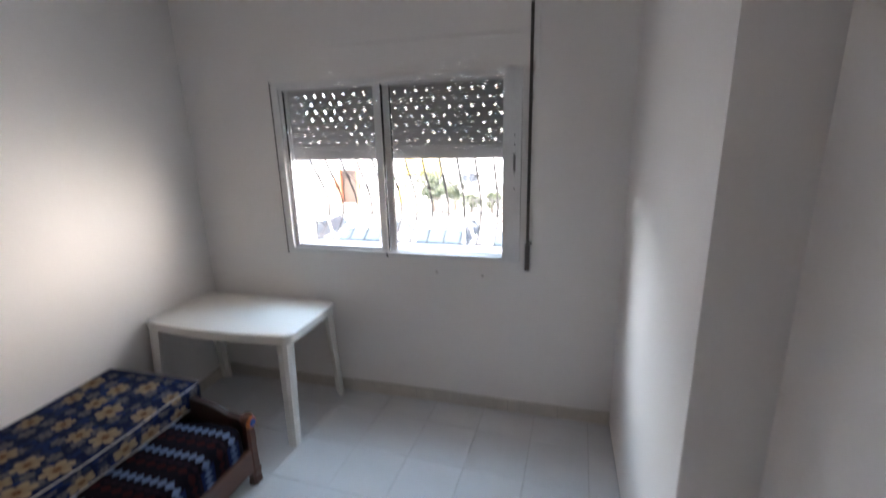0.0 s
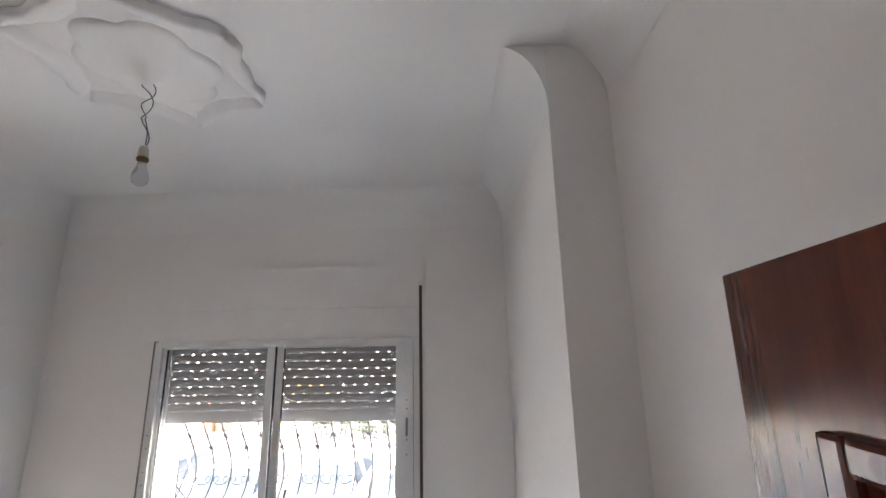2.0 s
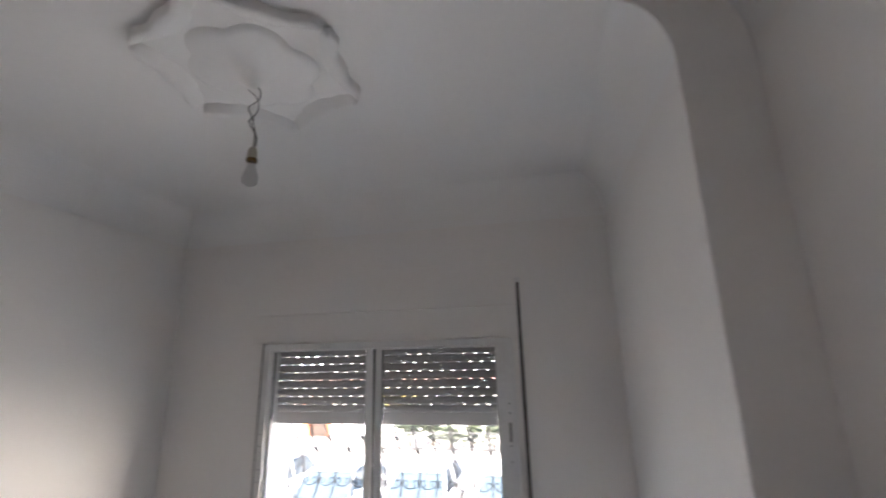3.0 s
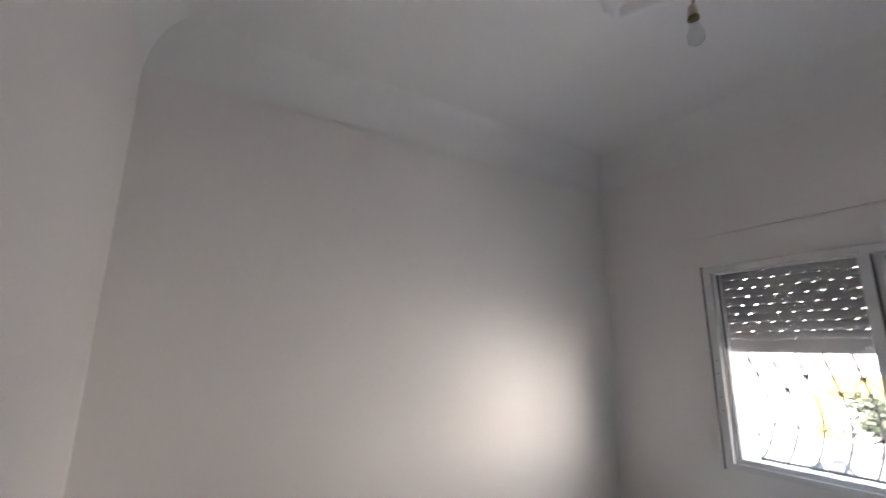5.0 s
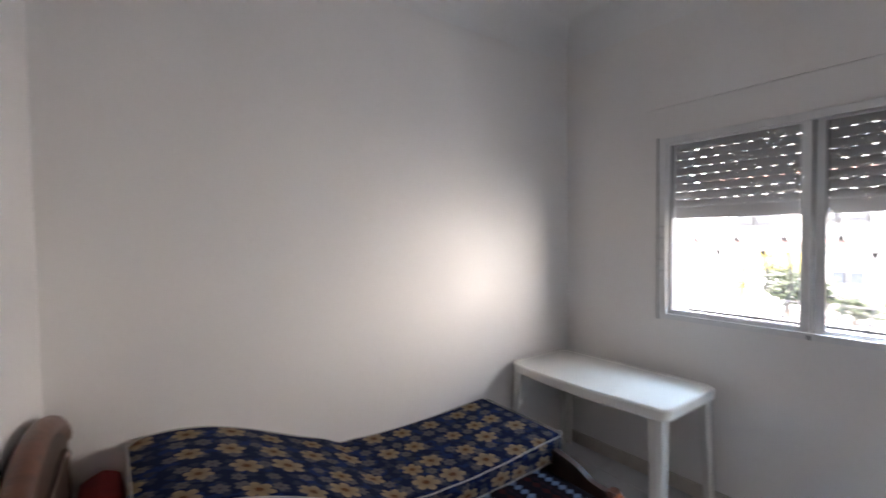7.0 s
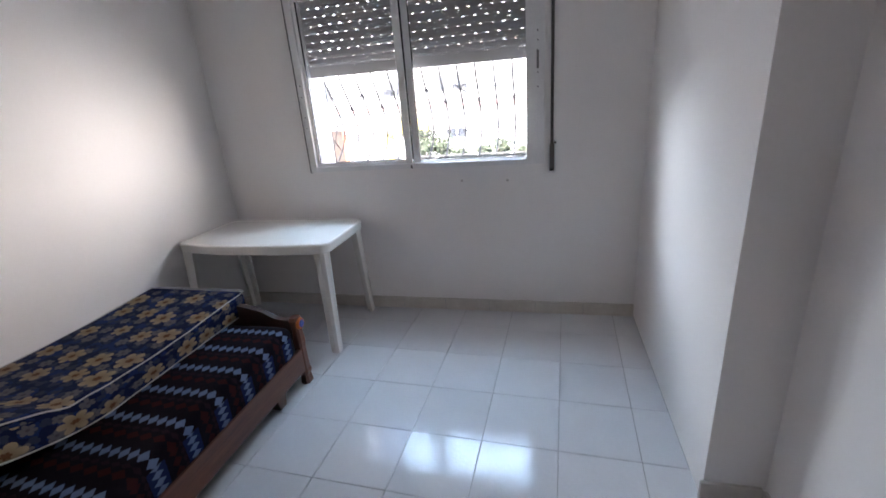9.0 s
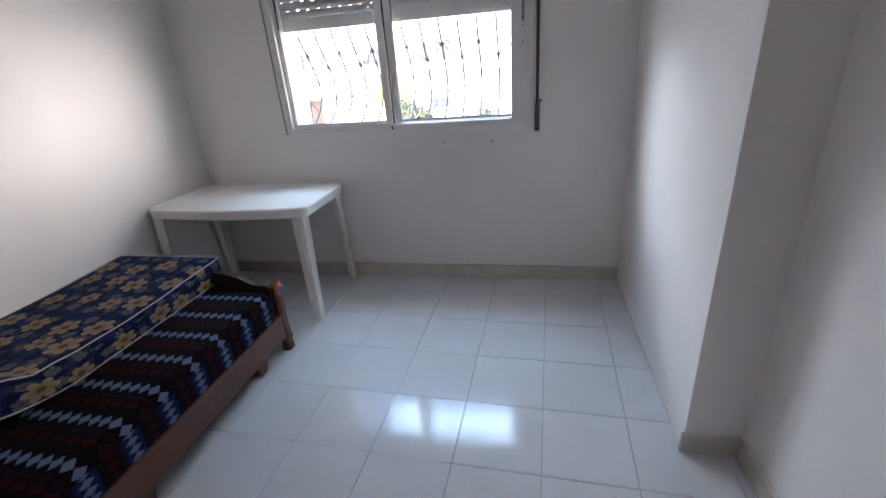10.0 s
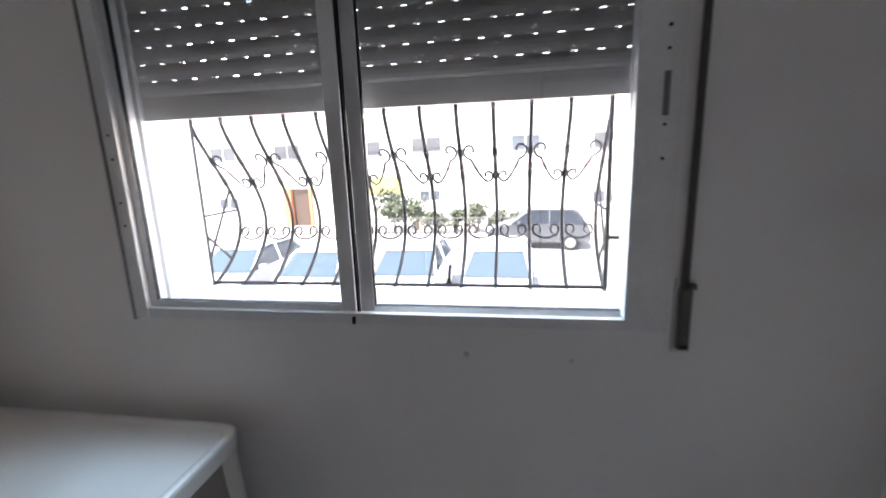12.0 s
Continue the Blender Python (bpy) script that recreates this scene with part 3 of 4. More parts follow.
for r, z in ((0.245, 0.002), (0.236, -0.010), (0.21, -0.015), (0.18, -0.017), (0.15, -0.022), (0.10, -0.029), (0.06, -0.040), (0.03, -0.066), (0.01, -0.08)):
    ring = []
    for k in range(NS):
        a = 2 * math.pi * k / NS
        lob = 1 - 0.16 * (1 - abs(math.cos(3 * (a - radians(8))))) * min(1, r / 0.2)
        ring.append(bm.verts.new((RX + r * lob * math.cos(a), RY + r * lob * math.sin(a), H + z)))
    rings.append(ring)
for a, b in zip(rings, rings[1:]):
    for k in range(NS):
        bm.faces.new((a[k], a[(k + 1) % NS], b[(k + 1) % NS], b[k]))
bm.faces.new(rings[-1])
part("rosette", bm, CEIL, med, smooth=True)

lamp = thing("bare_bulb_lamp", (RX, RY, H - 0.08), "bare light bulb hanging from twisted black wires", "ceiling lamp")
BX, BY, BZ = RX - 0.002, RY + 0.03, 2.757
for ph in (0.0, math.pi):
    pts = []
    for i in range(34):
        t = i / 33
        z = H - 0.078 + (BZ + 0.045 - H + 0.078) * t
        tw = 0.016 * (1 - t * 0.7) * (1.3 if t < 0.55 else 0.6)
        bend = 0.010 * math.sin(9 * t)
        pts.append((RX + (BX - RX) * t + tw * math.cos(11 * t + ph) + bend, RY + (BY - RY) * t + tw * math.sin(11 * t + ph), z))
    bm = bmesh.new()
    tube(bm, pts, 0.0018, 6)
    part("wire", bm, WIRE, lamp, smooth=True)
bm = bmesh.new()
lathe(bm, (BX, BY, BZ), ((0.005, 0.042), (0.012, 0.039), (0.0155, 0.026), (0.017, 0.006), (0.0165, -0.002)), 18)
part("socket", bm, BAKELITE, lamp, smooth=True)
bm = bmesh.new()
lathe(bm, (BX, BY, BZ), ((0.0165, -0.0015), (0.019, -0.004), (0.019, -0.012), (0.0165, -0.016)), 18)
part("socket_ring", bm, BRASS, lamp)
bm = bmesh.new()
lathe(bm, (BX, BY, BZ), ((0.0130, -0.016), (0.014, -0.03), (0.019, -0.048), (0.025, -0.064), (0.0265, -0.079), (0.023, -0.094), (0.012, -0.104), (0.003, -0.107)), 22)
part("bulb", bm, BULBG, lamp, "unlit clear glass bulb", smooth=True)

# ---- plastic table ----
TX0, TX1, TY0, TY1, TZ = -0.205, 0.862, -0.635, -0.075, 0.722
table = thing("plastic_table", (0.33, -0.35, 0), "white moulded plastic table in the corner under the window", "table")


def table_outline(inset, bow, n=10, r=0.055):
    """The top's outline: rounded corners, long sides bowed a little."""
    pts = []
    x0, x1, y0, y1 = TX0 + inset, TX1 - inset, TY0 + inset, TY1 - inset
    for cx, cy, a in ((x1 - r, y1 - r, 0), (x0 + r, y1 - r, 90), (x0 + r, y0 + r, 180), (x1 - r, y0 + r, 270)):
        for i in range(7):
            t = radians(a + 15 * i)
            pts.append((cx + r * math.cos(t), cy + r * math.sin(t)))
        if a == 180:
            pts += [(x0 + r + (x1 - x0 - 2 * r) * k / n, y0 - bow * math.sin(math.pi * k / n)) for k in range(1, n)]
    return pts


bm = bmesh.new()
levels = [(0.030, TZ - 0.006), (0.022, TZ), (0.010, TZ + 0.001), (0.003, TZ - 0.003), (0.0, TZ - 0.012), (0.002, TZ - 0.058), (0.006, TZ - 0.062), (0.012, TZ - 0.060), (0.014, TZ - 0.02)]
rings = [[bm.verts.new((x, y, z)) for x, y in table_outline(i, 0.036)] for i, z in levels]
for a, b in zip(rings, rings[1:]):
    for k in range(len(a)):
        bm.faces.new((a[k], a[(k + 1) % len(a)], b[(k + 1) % len(a)], b[k]))
bm.faces.new(rings[0]), bm.faces.new(rings[-1])
part("tabletop", bm, TABLEP, table)
for sx, sy in ((0, 0), (1, 0), (0, 1), (1, 1)):
    top = Vector(((TX1 - 0.068) if sx else (TX0 + 0.06), (TY1 - 0.05) if sy else (TY0 + 0.055), TZ - 0.02))
    foot = Vector(((TX1 - 0.046) if sx else (TX0 + 0.03), (TY1 + 0.0) if sy else (TY0 + 0.0), 0.0))
    bm = bmesh.new()
    secs = []
    for i in range(9):
        t = i / 8
        c = top.lerp(foot, t ** 1.1)
        w = 0.036 - 0.010 * t
        mx, my = (-1 if sx else 1), (-1 if sy else 1)
        prof = ((-1, -1), (-0.2, -1.15), (1, -1), (1, -0.35), (-0.25, -0.25), (-0.35, 1), (-1, 1), (-1.15, -0.2))
        secs.append([bm.verts.new((c.x + mx * u * w, c.y + my * v * w, c.z)) for u, v in prof])
    for a, b in zip(secs, secs[1:]):
        for k in range(8):
            bm.faces.new((a[k], a[(k + 1) % 8], b[(k + 1) % 8], b[k]))
    bm.faces.new(secs[0]), bm.faces.new(secs[-1])
    part("leg", bm, TABLEP, table)

# ---- bed ----
BX0, BX1, BYF, BYH = -0.195, 0.80, -0.93, -2.93
bed = thing("bed", (0.3, -1.93, 0), "brown wooden single bed with carved ends", "bed")
part("side_rail", boxes((BX1 - 0.030, BX1 - 0.002, BYH + 0.05, BYF - 0.02, 0.085, 0.225), bev=0.004), BEDWOOD, bed)
part("side_rail", boxes((BX0, BX0 + 0.028, BYH + 0.05, BYF - 0.02, 0.085, 0.225), bev=0.004), BEDWOOD, bed)
part("slat_deck", boxes((BX0 + 0.029, BX1 - 0.031, BYH + 0.06, BYF - 0.03, 0.16, 0.19)), BEDWOOD, bed)


def end_board(name, y0, y1, shape, z0, material):
    """A board across the bed whose top follows shape(t)."""
    bmb = bmesh.new()
    n = 28
    lo, hi = [], []
    for y in (y0, y1):
        lo.append([bmb.verts.new((BX0 + (BX1 - BX0) * i / n, y, z0)) for i in range(n + 1)])
        hi.append([bmb.verts.new((BX0 + (BX1 - BX0) * i / n, y, shape(i / n))) for i in range(n + 1)])
    for i in range(n):
        bmb.faces.new((lo[0][i], lo[0][i + 1], hi[0][i + 1], hi[0][i]))
        bmb.faces.new((lo[1][i], lo[1][i + 1], hi[1][i + 1], hi[1][i]))
        bmb.faces.new((hi[0][i], hi[0][i + 1], hi[1][i + 1], hi[1][i]))
        bmb.faces.new((lo[0][i], lo[0][i + 1], lo[1][i + 1], lo[1][i]))
    for i in (0, n):
        bmb.faces.new((lo[0][i], hi[0][i], hi[1][i], lo[1][i]))
    bmesh.ops.bevel(bmb, geom=[e for e in bmb.edges if len(e.link_faces) == 2 and e.calc_face_angle(0) > 1.2], offset=0.006, segments=2, affect="EDGES")
    return part(name, bmb, material, bed)


foot_top = lambda t: 0.40 + 0.085 * max(0.0, math.sin(math.pi * min(1, t / 0.92))) ** 0.8 - 0.018 * math.exp(-((t - 0.86) / 0.05) ** 2)
head_top = lambda t: 0.79 + 0.24 * max(0.0, math.sin(math.pi * (0.04 + 0.92 * t))) ** 0.55
end_board("footboard", BYF - 0.035, BYF, foot_top, 0.07, BEDDARK)
end_board("headboard", BYH - 0.03, BYH + 0.02, head_top, 0.08, BEDDARK)
bm = bmesh.new()
tube(bm, [(BX0 + (BX1 - BX0) * i / 30, BYH + 0.0, head_top(i / 30) + 0.0) for i in range(31)], 0.034, 10)
part("headboard_rim", bm, BEDWOOD, bed, "rounded rim of the headboard", smooth=True)
part("headboard_panel", boxes((BX0 + 0.16, BX1 - 0.16, BYH + 0.0205, BYH + 0.035, 0.45, 0.88), bev=0.006), BEDDARK, bed)
for x, y, zt in ((BX1 - 0.02, BYF - 0.018, 0.415), (BX0 + 0.02, BYF - 0.018, 0.415), (BX1 - 0.02, BYH - 0.005, 0.82), (BX0 + 0.02, BYH - 0.005, 0.82)):
    bm = bmesh.new()
    secs = []
    for z, w, d in ((0.0, 0.028, 0.034), (0.05, 0.022, 0.030), (0.075, 0.030, 0.036), (0.09, 0.024, 0.030), (0.22, 0.022, 0.028), (zt - 0.14, 0.026, 0.032), (zt - 0.06, 0.020, 0.026), (zt - 0.02, 0.028, 0.034), (zt, 0.022, 0.026)):
        secs.append([bm.verts.new((x + u * w, y + v * d, z)) for u, v in ((-1, -0.6), (-0.6, -1), (0.6, -1), (1, -0.6), (1, 0.6), (0.6, 1), (-0.6, 1), (-1, 0.6))])
    for a, b in zip(secs, secs[1:]):
        for k in range(8):
            bm.faces.new((a[k], a[(k + 1) % 8], b[(k + 1) % 8], b[k]))
    bm.faces.new(secs[0]), bm.faces.new(secs[-1])
    part("post", bm, BEDWOOD, bed)
bm = bmesh.new()
tube(bm, ((BX1 + 0.002, BYF - 0.018, 0.375), (BX1 + 0.016, BYF - 0.018, 0.375)), [0.034, 0.028], 16)
roundel = part("roundel", bm, ORANGEP, bed, "orange roundel on the post", smooth=False)
bm = bmesh.new()
tube(bm, ((BX1 + 0.0165, BYF - 0.018, 0.375), (BX1 + 0.021, BYF - 0.018, 0.375)), [0.022, 0.017], 14)
part("roundel_centre", bm, BLUEP, roundel, "blue centre")
for y in (-1.18, -1.92, -2.55):
    for x in (BX1 - 0.055, BX0 + 0.05):
        bm = bmesh.new()
        box(bm, x - 0.03, x + 0.03, y - 0.045, y + 0.045, 0.0, 0.0845, bev=0.008)
        for v in bm.verts:
            if v.co.z < 0.03:
                v.co.y = y + (v.co.y - y) * 0.62
        part("foot", bm, BEDWOOD, bed)


def soft_slab(name, x0, x1, y0, y1, low, high, r, material, label, category, seg=56):
    """A padded slab: rounded cross-section, lengthwise height functions, cloth laid out in metres."""
    prof = []
    for cx, cz, a in ((1, 1, 0), (0, 1, 90), (0, 0, 180), (1, 0, 270)):
        for i in range(6):
            t = radians(a + 18 * i)
            prof.append((cx, cz, math.cos(t), math.sin(t)))
    bms = bmesh.new()
    uvl = bms.loops.layers.uv.new("UVMap")
    grid, uvs = [], []
    for j in range(seg + 1):
        t = j / seg
        end = min(1.0, min(t, 1 - t) * seg / 2.0)
        pull = r * (1 - math.sqrt(max(0.0, 1 - (1 - end) ** 2)))
        y = y0 + (y1 - y0) * t
        lo, hi = low(y), high(y)
        ring, us, acc, prev = [], [], 0.0, None
        for cx, cz, c, s in prof:
            x = (x0 + r + pull if cx == 0 else x1 - r - pull) + r * c
            z = (lo + r + pull * 0.6 if cz == 0 else hi - r - pull * 0.6) + r * s
            if 0 < t < 1:
                wob = noise.noise(Vector((x * 5, y * 5, z * 7))) * 0.006
                z += wob
                x += wob * 0.8 * (1 if cx else 0)
            x = max(x, x0)
            ring.append(bms.verts.new((x, y, z)))
            p = Vector((x, z))
            acc += (p - prev).length if prev else 0
            prev = p
            us.append((y, acc))
        grid.append(ring), uvs.append(us)
    n = len(prof)
    for j in range(seg):
        for k in range(n):
            k2 = (k + 1) % n
            f = bms.faces.new((grid[j][k], grid[j][k2], grid[j + 1][k2], grid[j + 1][k]))
            last = uvs[j][k2][1] if k2 else uvs[j][k][1] + 0.12
            last2 = uvs[j + 1][k2][1] if k2 else uvs[j + 1][k][1] + 0.12
            for lp, co in zip(f.loops, ((uvs[j][k]), (uvs[j][k2][0], last), (uvs[j + 1][k2][0], last2), (uvs[j + 1][k]))):
                lp[uvl].uv = co
    for j in (0, seg):
        f = bms.faces.new(grid[j])
        for lp in f.loops:
            lp[uvl].uv = (lp.vert.co.x, lp.vert.co.z)
    base = ((x0 + x1) / 2, (y0 + y1) / 2, low((y0 + y1) / 2))
    top = thing(name, base, label, category)
    part("cover", bms, material, top, smooth=True)
    return top


soft_slab("bed_base_mattress", BX0 + 0.03, BX1 - 0.008, BYH + 0.09, BYF - 0.045, lambda y: 0.192, lambda y: 0.385, 0.05, BAND, "mattress under a dark blanket woven with pale blue zigzag rows", "mattress")


def lift(y, start, length):
    """A smooth rise from the fold towards the head end, levelling off at its crest."""
    t = min(1.0, max(0.0, (start - y) / length))
    return t * t * (3 - 2 * t)


def mat_low(y):
    return 0.392 + 0.245 * lift(y, -1.72, 0.92)


def mat_high(y):
    fold = -0.016 * math.exp(-((y + 1.86) / 0.05) ** 2)
    sag = -0.012 * math.exp(-((y + 1.45) / 0.30) ** 2)
    return 0.527 + 0.262 * lift(y, -1.70, 0.92) + fold + sag + 0.008 * math.sin((y + 0.9) * 3.0)


MX0, MX1, MY0, MY1 = -0.212, 0.44, -2.735, -0.86
mattress = soft_slab("floral_mattress", MX0, MX1, MY0, MY1, mat_low, mat_high, 0.028, FLORAL, "thin navy blue foam mattress printed with cream flowers", "mattress", seg=64)
ys = [MY0 + 0.02 + (MY1 - MY0 - 0.04) * i / 60 for i in range(61)]
for nm, x, f, dz in (("top_piping", MX1 - 0.006, mat_high, -0.006), ("bottom_piping", MX1 - 0.006, mat_low, 0.008)):
    bm = bmesh.new()
    tube(bm, [(MX0 + 0.03, MY0 - 0.002, f(MY0) + dz)] + [(x + 0.004 * noise.noise(Vector((y * 9, 0, 0))), y, f(y) + dz) for y in ys] + [(x - 0.02, MY1 - 0.004, f(MY1) + dz), (MX0 + 0.03, MY1 - 0.002, f(MY1) + dz)], 0.0032, 6)
    part(nm, bm, PIPING, mattress, "white cotton piping", smooth=True)
bm = bmesh.new()
tube(bm, [(MX0 + 0.01, y, mat_high(y) - 0.004) for y in ys], 0.004, 6)
part("wall_piping", bm, PIPING, mattress, smooth=True)

soft_slab("red_cushion", -0.20, 0.52, -2.89, -2.745, lambda y: 0.388, lambda y: 0.72 - 0.5 * abs(y + 2.81), 0.05, REDCLOTH, "dark red cloth cushion between headboard and mattress", "cushion", seg=14)

# ---- outside: street, cars, house ----
GZ = -2.2
structure("ground", boxes((-400, 400, -400, 400, GZ - 0.3, GZ)), ASPHALT, "pale dusty asphalt street", "ground")
structure("pavement", boxes((-60, 60, 17.6, 22.0, GZ, GZ + 0.14), bev=0.02), PAVE, "concrete pavement with kerb across the street", "pavement")
structure("pavement_near", boxes((-60, 60, WT, 3.2, GZ - 0.1, GZ + 0.14)), PAVE, "concrete pavement below the window", "pavement")
structure("wall_facade", boxes((-4, XL - 0.25, 0, WT, GZ, 3.6), (XR + 0.25, 7, 0, WT, GZ, 3.6), (XL - 0.25, XR + 0.25, 0, WT, GZ, -0.06), (XL - 0.25, XR + 0.25, 0, WT, H + 0.2, 3.6)), RENDERW, "cream rendered front of the house", "wall")
structure("wall_lower_storey", boxes((XL - 0.25, XR + 0.25, YB - 0.2, 0, GZ, -0.2)), RENDERW, "plain rendered storey under the room", "wall")

house = thing("apartment_house", (-2, 24, GZ), "white rendered apartment house across the street", "house")
FY = 22.0
part("wall", boxes((-34, 30, FY, FY + 9, GZ - 0.1, 9.5)), RENDERW, house)
part("roof_ledge", boxes((-34.2, 30.2, FY - 0.25, FY + 9.2, 9.5, 9.8)), RENDERW, house)
part("floor_band", boxes((-34, 30, FY - 0.10, FY - 0.002, 0.95, 1.12)), PINK, house, "faded pink band between the storeys")
part("floor_band", boxes((-34, 30, FY - 0.10, FY - 0.002, 4.1, 4.25)), PINK, house, "faded pink band between the storeys")


def house_window(x, z, w, h, balcony):
    win = part("window", boxes((x - w / 2, x + w / 2, FY - 0.03, FY - 0.002, z, z + h)), FARGLASS, house)
    part("frame", boxes((x - w / 2 - 0.06, x - w / 2, FY - 0.07, FY - 0.002, z - 0.06, z + h + 0.06), (x + w / 2, x + w / 2 + 0.06, FY - 0.07, FY - 0.002, z - 0.06, z + h + 0.06), (x - w / 2, x + w / 2, FY - 0.07, FY - 0.002, z + h, z + h + 0.06), (x - w / 2, x + w / 2, FY - 0.09, FY - 0.002, z - 0.06, z), (x - 0.03, x + 0.03, FY - 0.06, FY - 0.0305, z, z + h)), ALU, win)
    part("shutter", boxes((x - w / 2, x + w / 2, FY - 0.055, FY - 0.0305, z + h * 0.55, z + h - 0.001)), SLAT, win)
    if balcony:
        bmr = boxes((x - w / 2 - 0.2, x + w / 2 + 0.2, FY - 0.34, FY - 0.31, z + 0.62, z + 0.66), (x - w / 2 - 0.2, x + w / 2 + 0.2, FY - 0.34, FY - 0.31, z - 0.06, z - 0.02))
        k = int((w + 0.4) / 0.13)
        for i in range(k + 1):
            xx = x - w / 2 - 0.19 + (w + 0.38) * i / k
            box(bmr, xx - 0.012, xx + 0.012, FY - 0.335, FY - 0.315, z - 0.02, z + 0.62)
        for xx in (x - w / 2 - 0.19, x + w / 2 + 0.19):
            box(bmr, xx - 0.012, xx + 0.012, FY - 0.32, FY, z + 0.62, z + 0.66)
        part("railing", bmr, RAILING, win)


for x, z, w, h, b in ((-6.3, 1.75, 1.5, 1.3, 1), (-3.0, 1.85, 1.5, 1.3, 1), (2.2, 1.75, 1.4, 1.3, 0), (6.4, 1.75, 1.6, 1.3, 1), (-11.0, 1.75, 1.5, 1.3, 1), (-15.0, 1.75, 1.5, 1.3, 0), (10.5, 1.75, 1.5, 1.3, 1),
                      (-2.9, -0.75, 1.1, 0.9, 0), (6.2, -1.0, 1.2, 1.0, 0), (10.8, -1.0, 1.2, 1.0, 0), (-15.0, -1.0, 1.2, 1.0, 0),
                      (-11, 5.0, 1.5, 1.3, 1), (-6.3, 5.0, 1.5, 1.3, 1), (-3.0, 5.0, 1.5, 1.3, 0), (2.2, 5.0, 1.4, 1.3, 1), (6.4, 5.0, 1.6, 1.3, 1), (10.5, 5.0, 1.5, 1.3, 0)):
    house_window(x, z, w, h, b)
entry = part("entrance_door", boxes((-10.9, -9.9, FY - 0.05, FY - 0.002, GZ + 0.14, 0.02)), DARKIN, house, "dark wooden entrance door")
part("surround", boxes((-11.35, -10.9, FY - 0.30, FY - 0.002, GZ + 0.14, 0.05), (-9.9, -9.75, FY - 0.14, FY - 0.002, GZ + 0.14, 0.05)), ORANGEW, entry, "orange painted door surround")
bm = boxes((-10.9, -9.9, FY - 0.2, FY - 0.17, 0.02, 0.06))
for i in range(9):
    box(bm, -10.9 + i * 0.12, -10.87 + i * 0.12, FY - 0.2, FY - 0.17, 0.06, 0.28)
part("door_grille", bm, RAILING, entry)
part("yellow_front", boxes((-6.7, -4.5, FY - 0.12, FY - 0.002, -0.35, 0.55)), YELLOW, house, "yellow painted shop panel")
part("yellow_front_low", boxes((-7.2, -6.7, FY - 0.10, FY - 0.002, GZ + 0.14, -0.3)), YELLOW, house, "yellow painted pier")


def leaves(bm, centre, radii, count, size, rng):
    c = Vector(centre)
    for _ in range(count):
        d = Vector((rng.gauss(0, 1), rng.gauss(0, 1), rng.gauss(0, 1))).normalized() * rng.random() ** 0.4
        d *= 1 + 0.35 * noise.noise(d * 2.3 + c)
        p = c + Vector((d.x * radii[0], d.y * radii[1], d.z * radii[2]))
        u = Vector((rng.gauss(0, 1), rng.gauss(0, 1), rng.gauss(0, 1))).normalized()
        w = u.orthogonal().normalized() * size * rng.uniform(0.4, 0.8)
        u *= size * rng.uniform(0.8, 1.6)
        bm.faces.new([bm.verts.new(p + q) for q in (-u, w, u, -w)])


rng = random.Random(4)


def shrub(name, x, y, h, rad, label, count):
    s = thing(name, (x, y, GZ + 0.14), label, "shrub")
    bmt = bmesh.new()
    tube(bmt, [(x, y, GZ + 0.14), (x + 0.05, y, GZ + 0.14 + h * 0.4), (x - 0.03, y + 0.05, GZ + 0.14 + h * 0.75)], [0.07, 0.05, 0.02], 8)
    for k in range(5):
        a = k * 1.3
        tube(bmt, [(x, y, GZ + 0.14 + h * (0.25 + 0.08 * k)), (x + rad * 0.6 * math.cos(a), y + rad * 0.6 * math.sin(a), GZ + 0.14 + h * (0.5 + 0.08 * k))], [0.03, 0.01], 6)
    part("trunk", bmt, BARK, s)
    bml = bmesh.new()
    for k in range(6):
        leaves(bml, (x + rng.uniform(-0.5, 0.5) * rad, y + rng.uniform(-0.4, 0.4) * rad, GZ + 0.14 + h * rng.uniform(0.35, 0.85)), (rad * 0.6, rad * 0.5, h * 0.25), count // 6, 0.09, rng)
    part("crown", bml, LEAF, s)


shrub("garden_shrub", -4.3, 19.6, 2.1, 1.0, "tall green garden shrub in front of the house", 900)
shrub("garden_shrub", -3.2, 19.9, 1.7, 0.7, "spiky green garden shrub in front of the house", 500)
for i in range(5):
    shrub("low_shrub", -2.2 + i * 1.05, 19.4 + 0.2 * (i % 2), 1.05 + 0.25 * ((i * 7) % 3) / 2, 0.65, "low hedge shrub behind the garden railing", 420)
fence = thing("garden_railing", (-2.2, 18.8, GZ + 0.14), "low grey metal garden railing", "railing")
part("top_rail", boxes((-5.6, 2.4, 18.78, 18.82, GZ + 0.88, GZ + 0.93)), RAILING, fence)
part("bottom_rail", boxes((-5.6, 2.4, 18.78, 18.82, GZ + 0.2, GZ + 0.25)), RAILING, fence)
for i in range(41):
    part("baluster", boxes((-5.6 + i * 0.2 - 0.012, -5.6 + i * 0.2 + 0.012, 18.79, 18.81, GZ + 0.14, GZ + 0.95)), RAILING, fence)


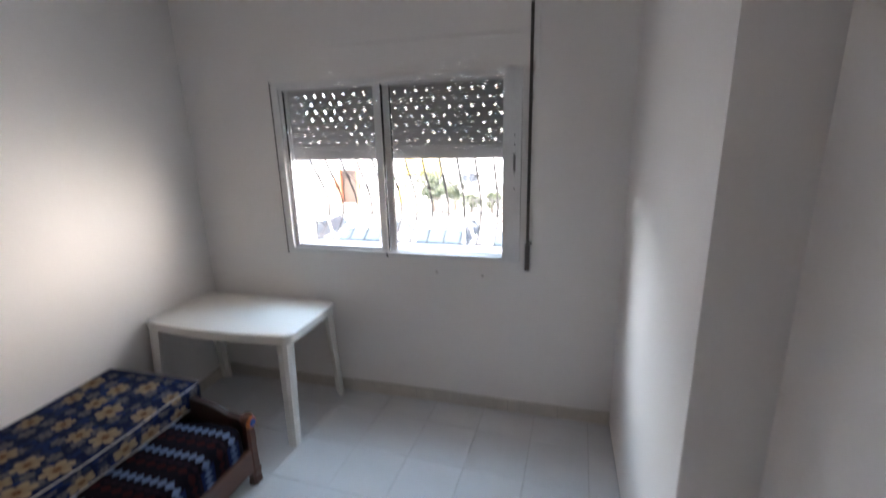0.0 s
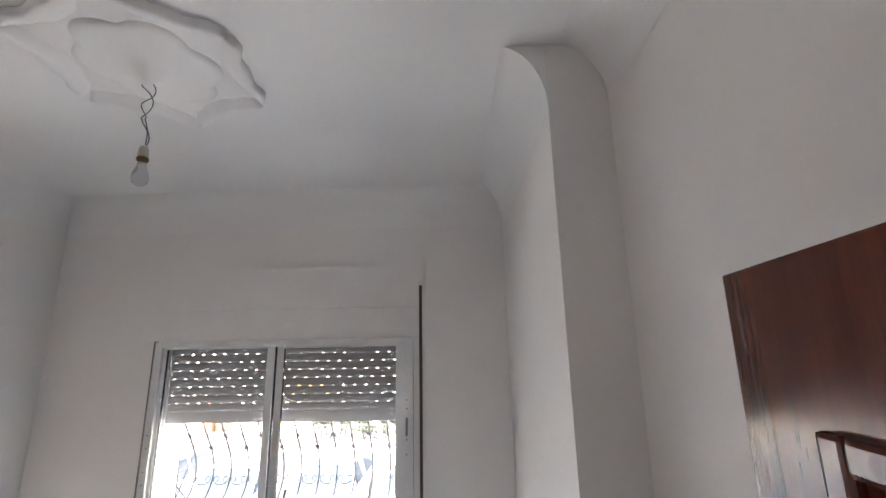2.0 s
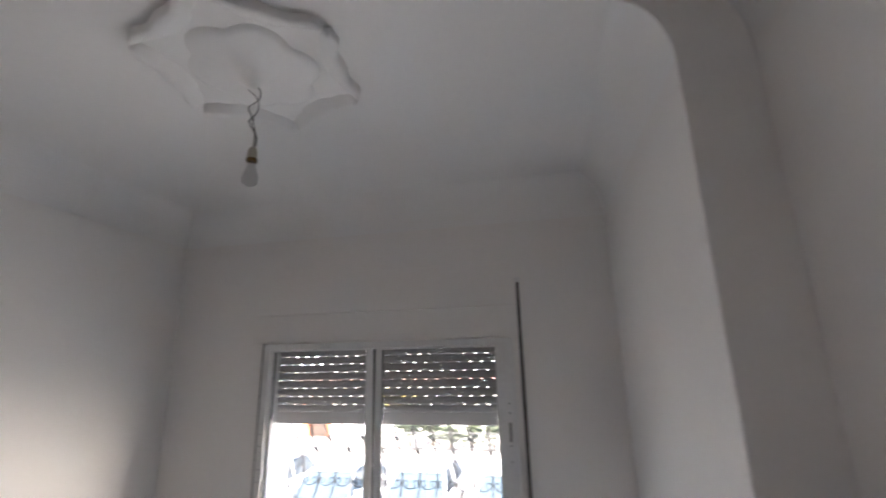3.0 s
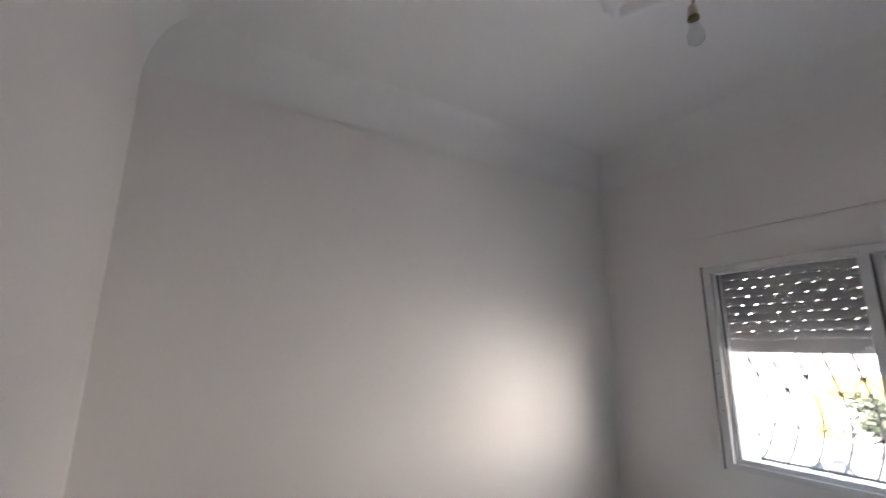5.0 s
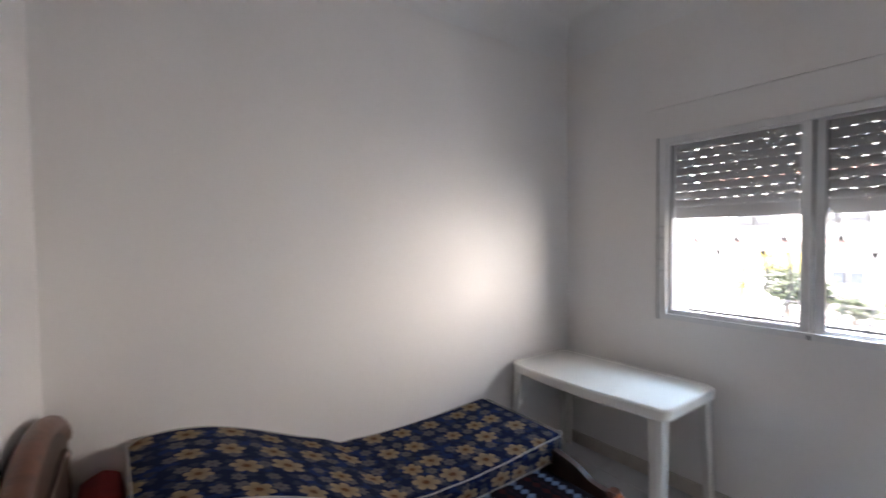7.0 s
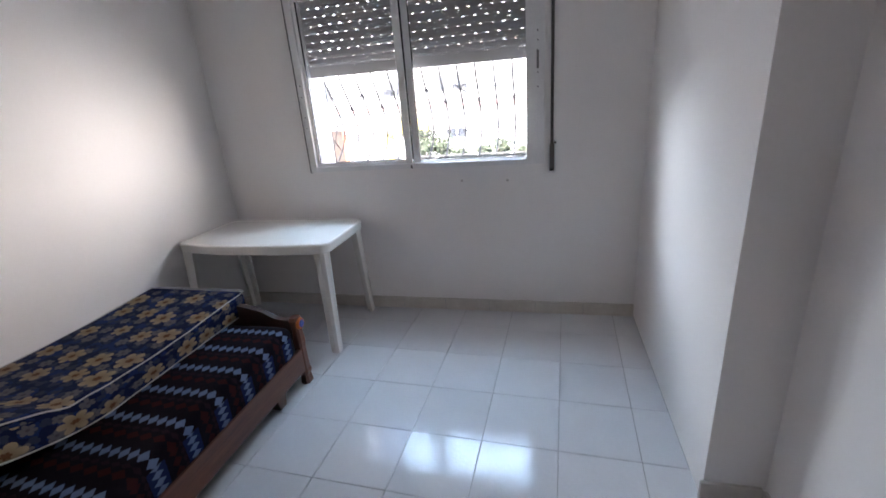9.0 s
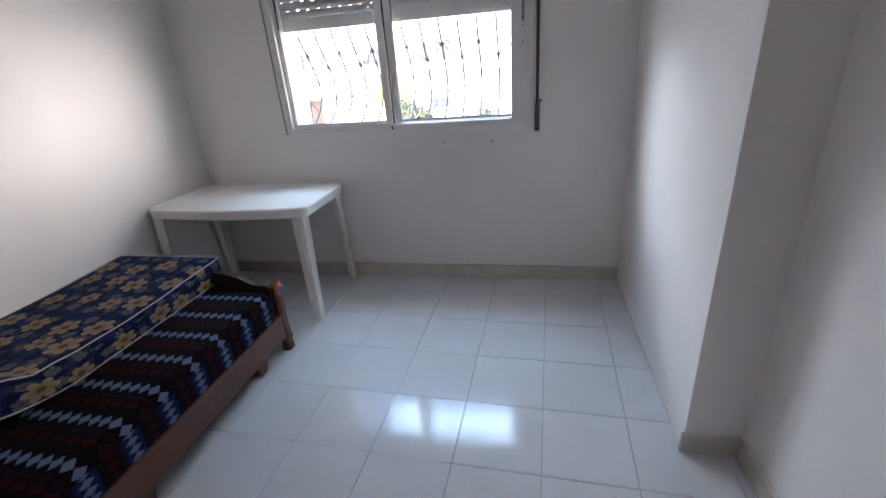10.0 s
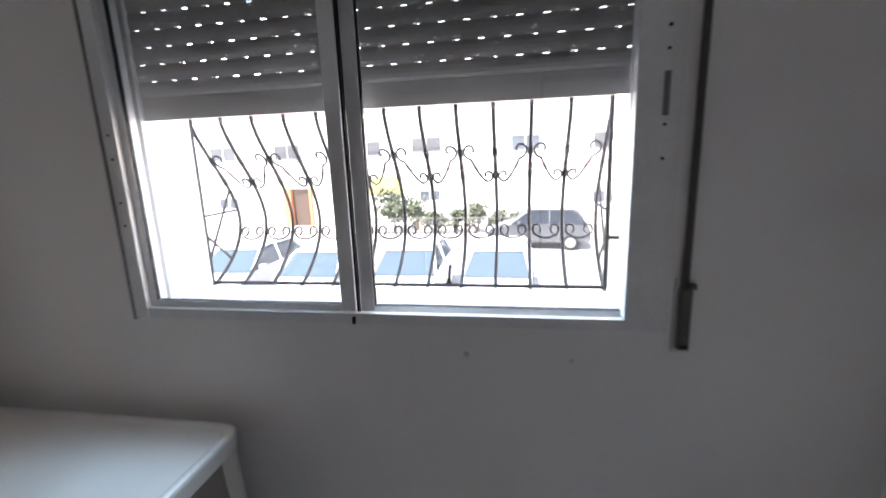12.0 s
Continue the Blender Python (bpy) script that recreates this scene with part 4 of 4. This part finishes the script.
def car(name, m, paint, label, tall=1.0, panes=CARGLASS):
    """A parked car, nose along +x of its own frame, built at the origin and then set at m."""
    c = thing(name, (0, 0, 0), label, "car")
    L, W = 2.0, 0.82
    prof = [(-L, 0.42), (-L + 0.03, 0.75), (-L + 0.12, 0.92), (-0.9, 0.97), (0.75, 0.96), (1.45, 0.86), (1.92, 0.72), (L, 0.5), (L - 0.05, 0.28), (-L + 0.05, 0.28)]
    bmc = bmesh.new()
    a = [bmc.verts.new((x, -W, z * tall)) for x, z in prof]
    b = [bmc.verts.new((x, W, z * tall)) for x, z in prof]
    for i in range(len(prof)):
        j = (i + 1) % len(prof)
        bmc.faces.new((a[i], a[j], b[j], b[i]))
    bmc.faces.new(a), bmc.faces.new(b)
    bmesh.ops.bevel(bmc, geom=list(bmc.edges), offset=0.05, segments=2, affect="EDGES")
    body = part("body", bmc, paint, c)
    low = [(-1.85, 0.93), (-1.45, 1.38), (-0.2, 1.46), (0.35, 1.40), (1.05, 0.93)]
    bmg = bmesh.new()
    a = [bmg.verts.new((x, -W * (0.97 if z < 1 else 0.78), z * tall)) for x, z in low]
    b = [bmg.verts.new((x, W * (0.97 if z < 1 else 0.78), z * tall)) for x, z in low]
    for i in range(5):
        j = (i + 1) % 5
        bmg.faces.new((a[i], a[j], b[j], b[i]))
    bmg.faces.new(a), bmg.faces.new(b)
    bmesh.ops.bevel(bmg, geom=list(bmg.edges), offset=0.03, segments=2, affect="EDGES")
    part("windows", bmg, panes, c, "blue tinted car windows" if panes is CARGLASS else "dark car windows")
    bmr = bmesh.new()
    box(bmr, -1.42, 0.36, -W * 0.77, W * 0.77, 1.40 * tall, 1.475 * tall, bev=0.03)
    part("roof", bmr, paint, c)
    for s in (-1, 1):
        for x0, x1, z0, z1 in ((0.35, 1.03, 1.40, 0.95), (-0.45, -0.45, 1.44, 0.95), (-1.45, -1.83, 1.38, 0.95)):
            bmp = bmesh.new()
            tube(bmp, ((x0, s * W * 0.785, z0 * tall), (x1, s * W * 0.975, z1 * tall)), 0.04, 6)
            part("pillar", bmp, paint, c)
        for x in (-1.25, 1.25):
            bmw = bmesh.new()
            tube(bmw, ((x, s * (W - 0.16), 0.31), (x, s * (W - 0.14), 0.31), (x, s * (W + 0.02), 0.31), (x, s * (W + 0.035), 0.31)), [0.27, 0.31, 0.31, 0.27], 20)
            wheel = part("wheel", bmw, TYRE, c)
            bmw = bmesh.new()
            tube(bmw, ((x, s * (W + 0.036), 0.31), (x, s * (W + 0.045), 0.31)), [0.20, 0.17], 16)
            part("rim", bmw, STEEL, wheel)
        part("headlight", boxes((1.86, 2.0, s * 0.62 - 0.14, s * 0.62 + 0.14, 0.60 * tall, 0.72 * tall), bev=0.03), LAMPC, c)
        part("mirror", boxes((0.62, 0.78, s * 0.93 - 0.08, s * 0.93 + 0.08, 0.98 * tall, 1.10 * tall), bev=0.03), paint, c)
    c.matrix_world = m
    return c


car("parked_car", pose(2.6, 16.7, GZ, 0, 0, 176), CARGREY, "dark grey car parked along the far kerb", 1.08, CARDARK)
white = car("parked_car", pose(1.3, 9.6, GZ, 0, 0, 268), CARWHITE, "white car with blue tinted windscreen parked below the window")
tagged(white, group="parked cars below the window")
for x, y, r in ((-1.0, 9.7, 271), (-3.4, 9.5, 269), (-5.9, 9.8, 270)):
    copy_thing(white, pose(x, y, GZ, 0, 0, r))

# ---- floor tiles ----
TS, ROT = 0.336, radians(-2.0)
floor = bpy.data.objects["floor"]


def tile_mesh(w, d):
    bmt = bmesh.new()
    box(bmt, -w / 2, w / 2, -d / 2, d / 2, -0.008, 0.0)
    bmesh.ops.bevel(bmt, geom=[e for e in bmt.edges if min(v.co.z for v in e.verts) > -0.001], offset=0.0015, segments=1, affect="EDGES")
    me = bpy.data.meshes.new("floor_tile")
    bmt.to_mesh(me)
    bmt.free()
    me.materials.append(TILE)
    return me


tile = tile_mesh(TS - 0.0018, TS - 0.0018)
ux, uy = Vector((math.cos(ROT), math.sin(ROT), 0)), Vector((-math.sin(ROT), math.cos(ROT), 0))
for i in range(-8, 8):
    for j in range(-8, 8):
        c = Vector((1.838, -1.258, 0)) + ux * (i + 0.5) * TS + uy * (j + 0.5) * TS
        if XL - 0.15 < c.x < XR + 0.15 and YB - 0.15 < c.y < 0.15 and not (c.x > XA + 0.2 and c.y > YC + 0.1):
            t = new("floor_tile", tile)
            t.location = c + Vector((0, 0, 0.0004 * rng.random()))
            t.rotation_euler = (rng.gauss(0, 0.0006), rng.gauss(0, 0.0006), ROT)
            t.parent = floor
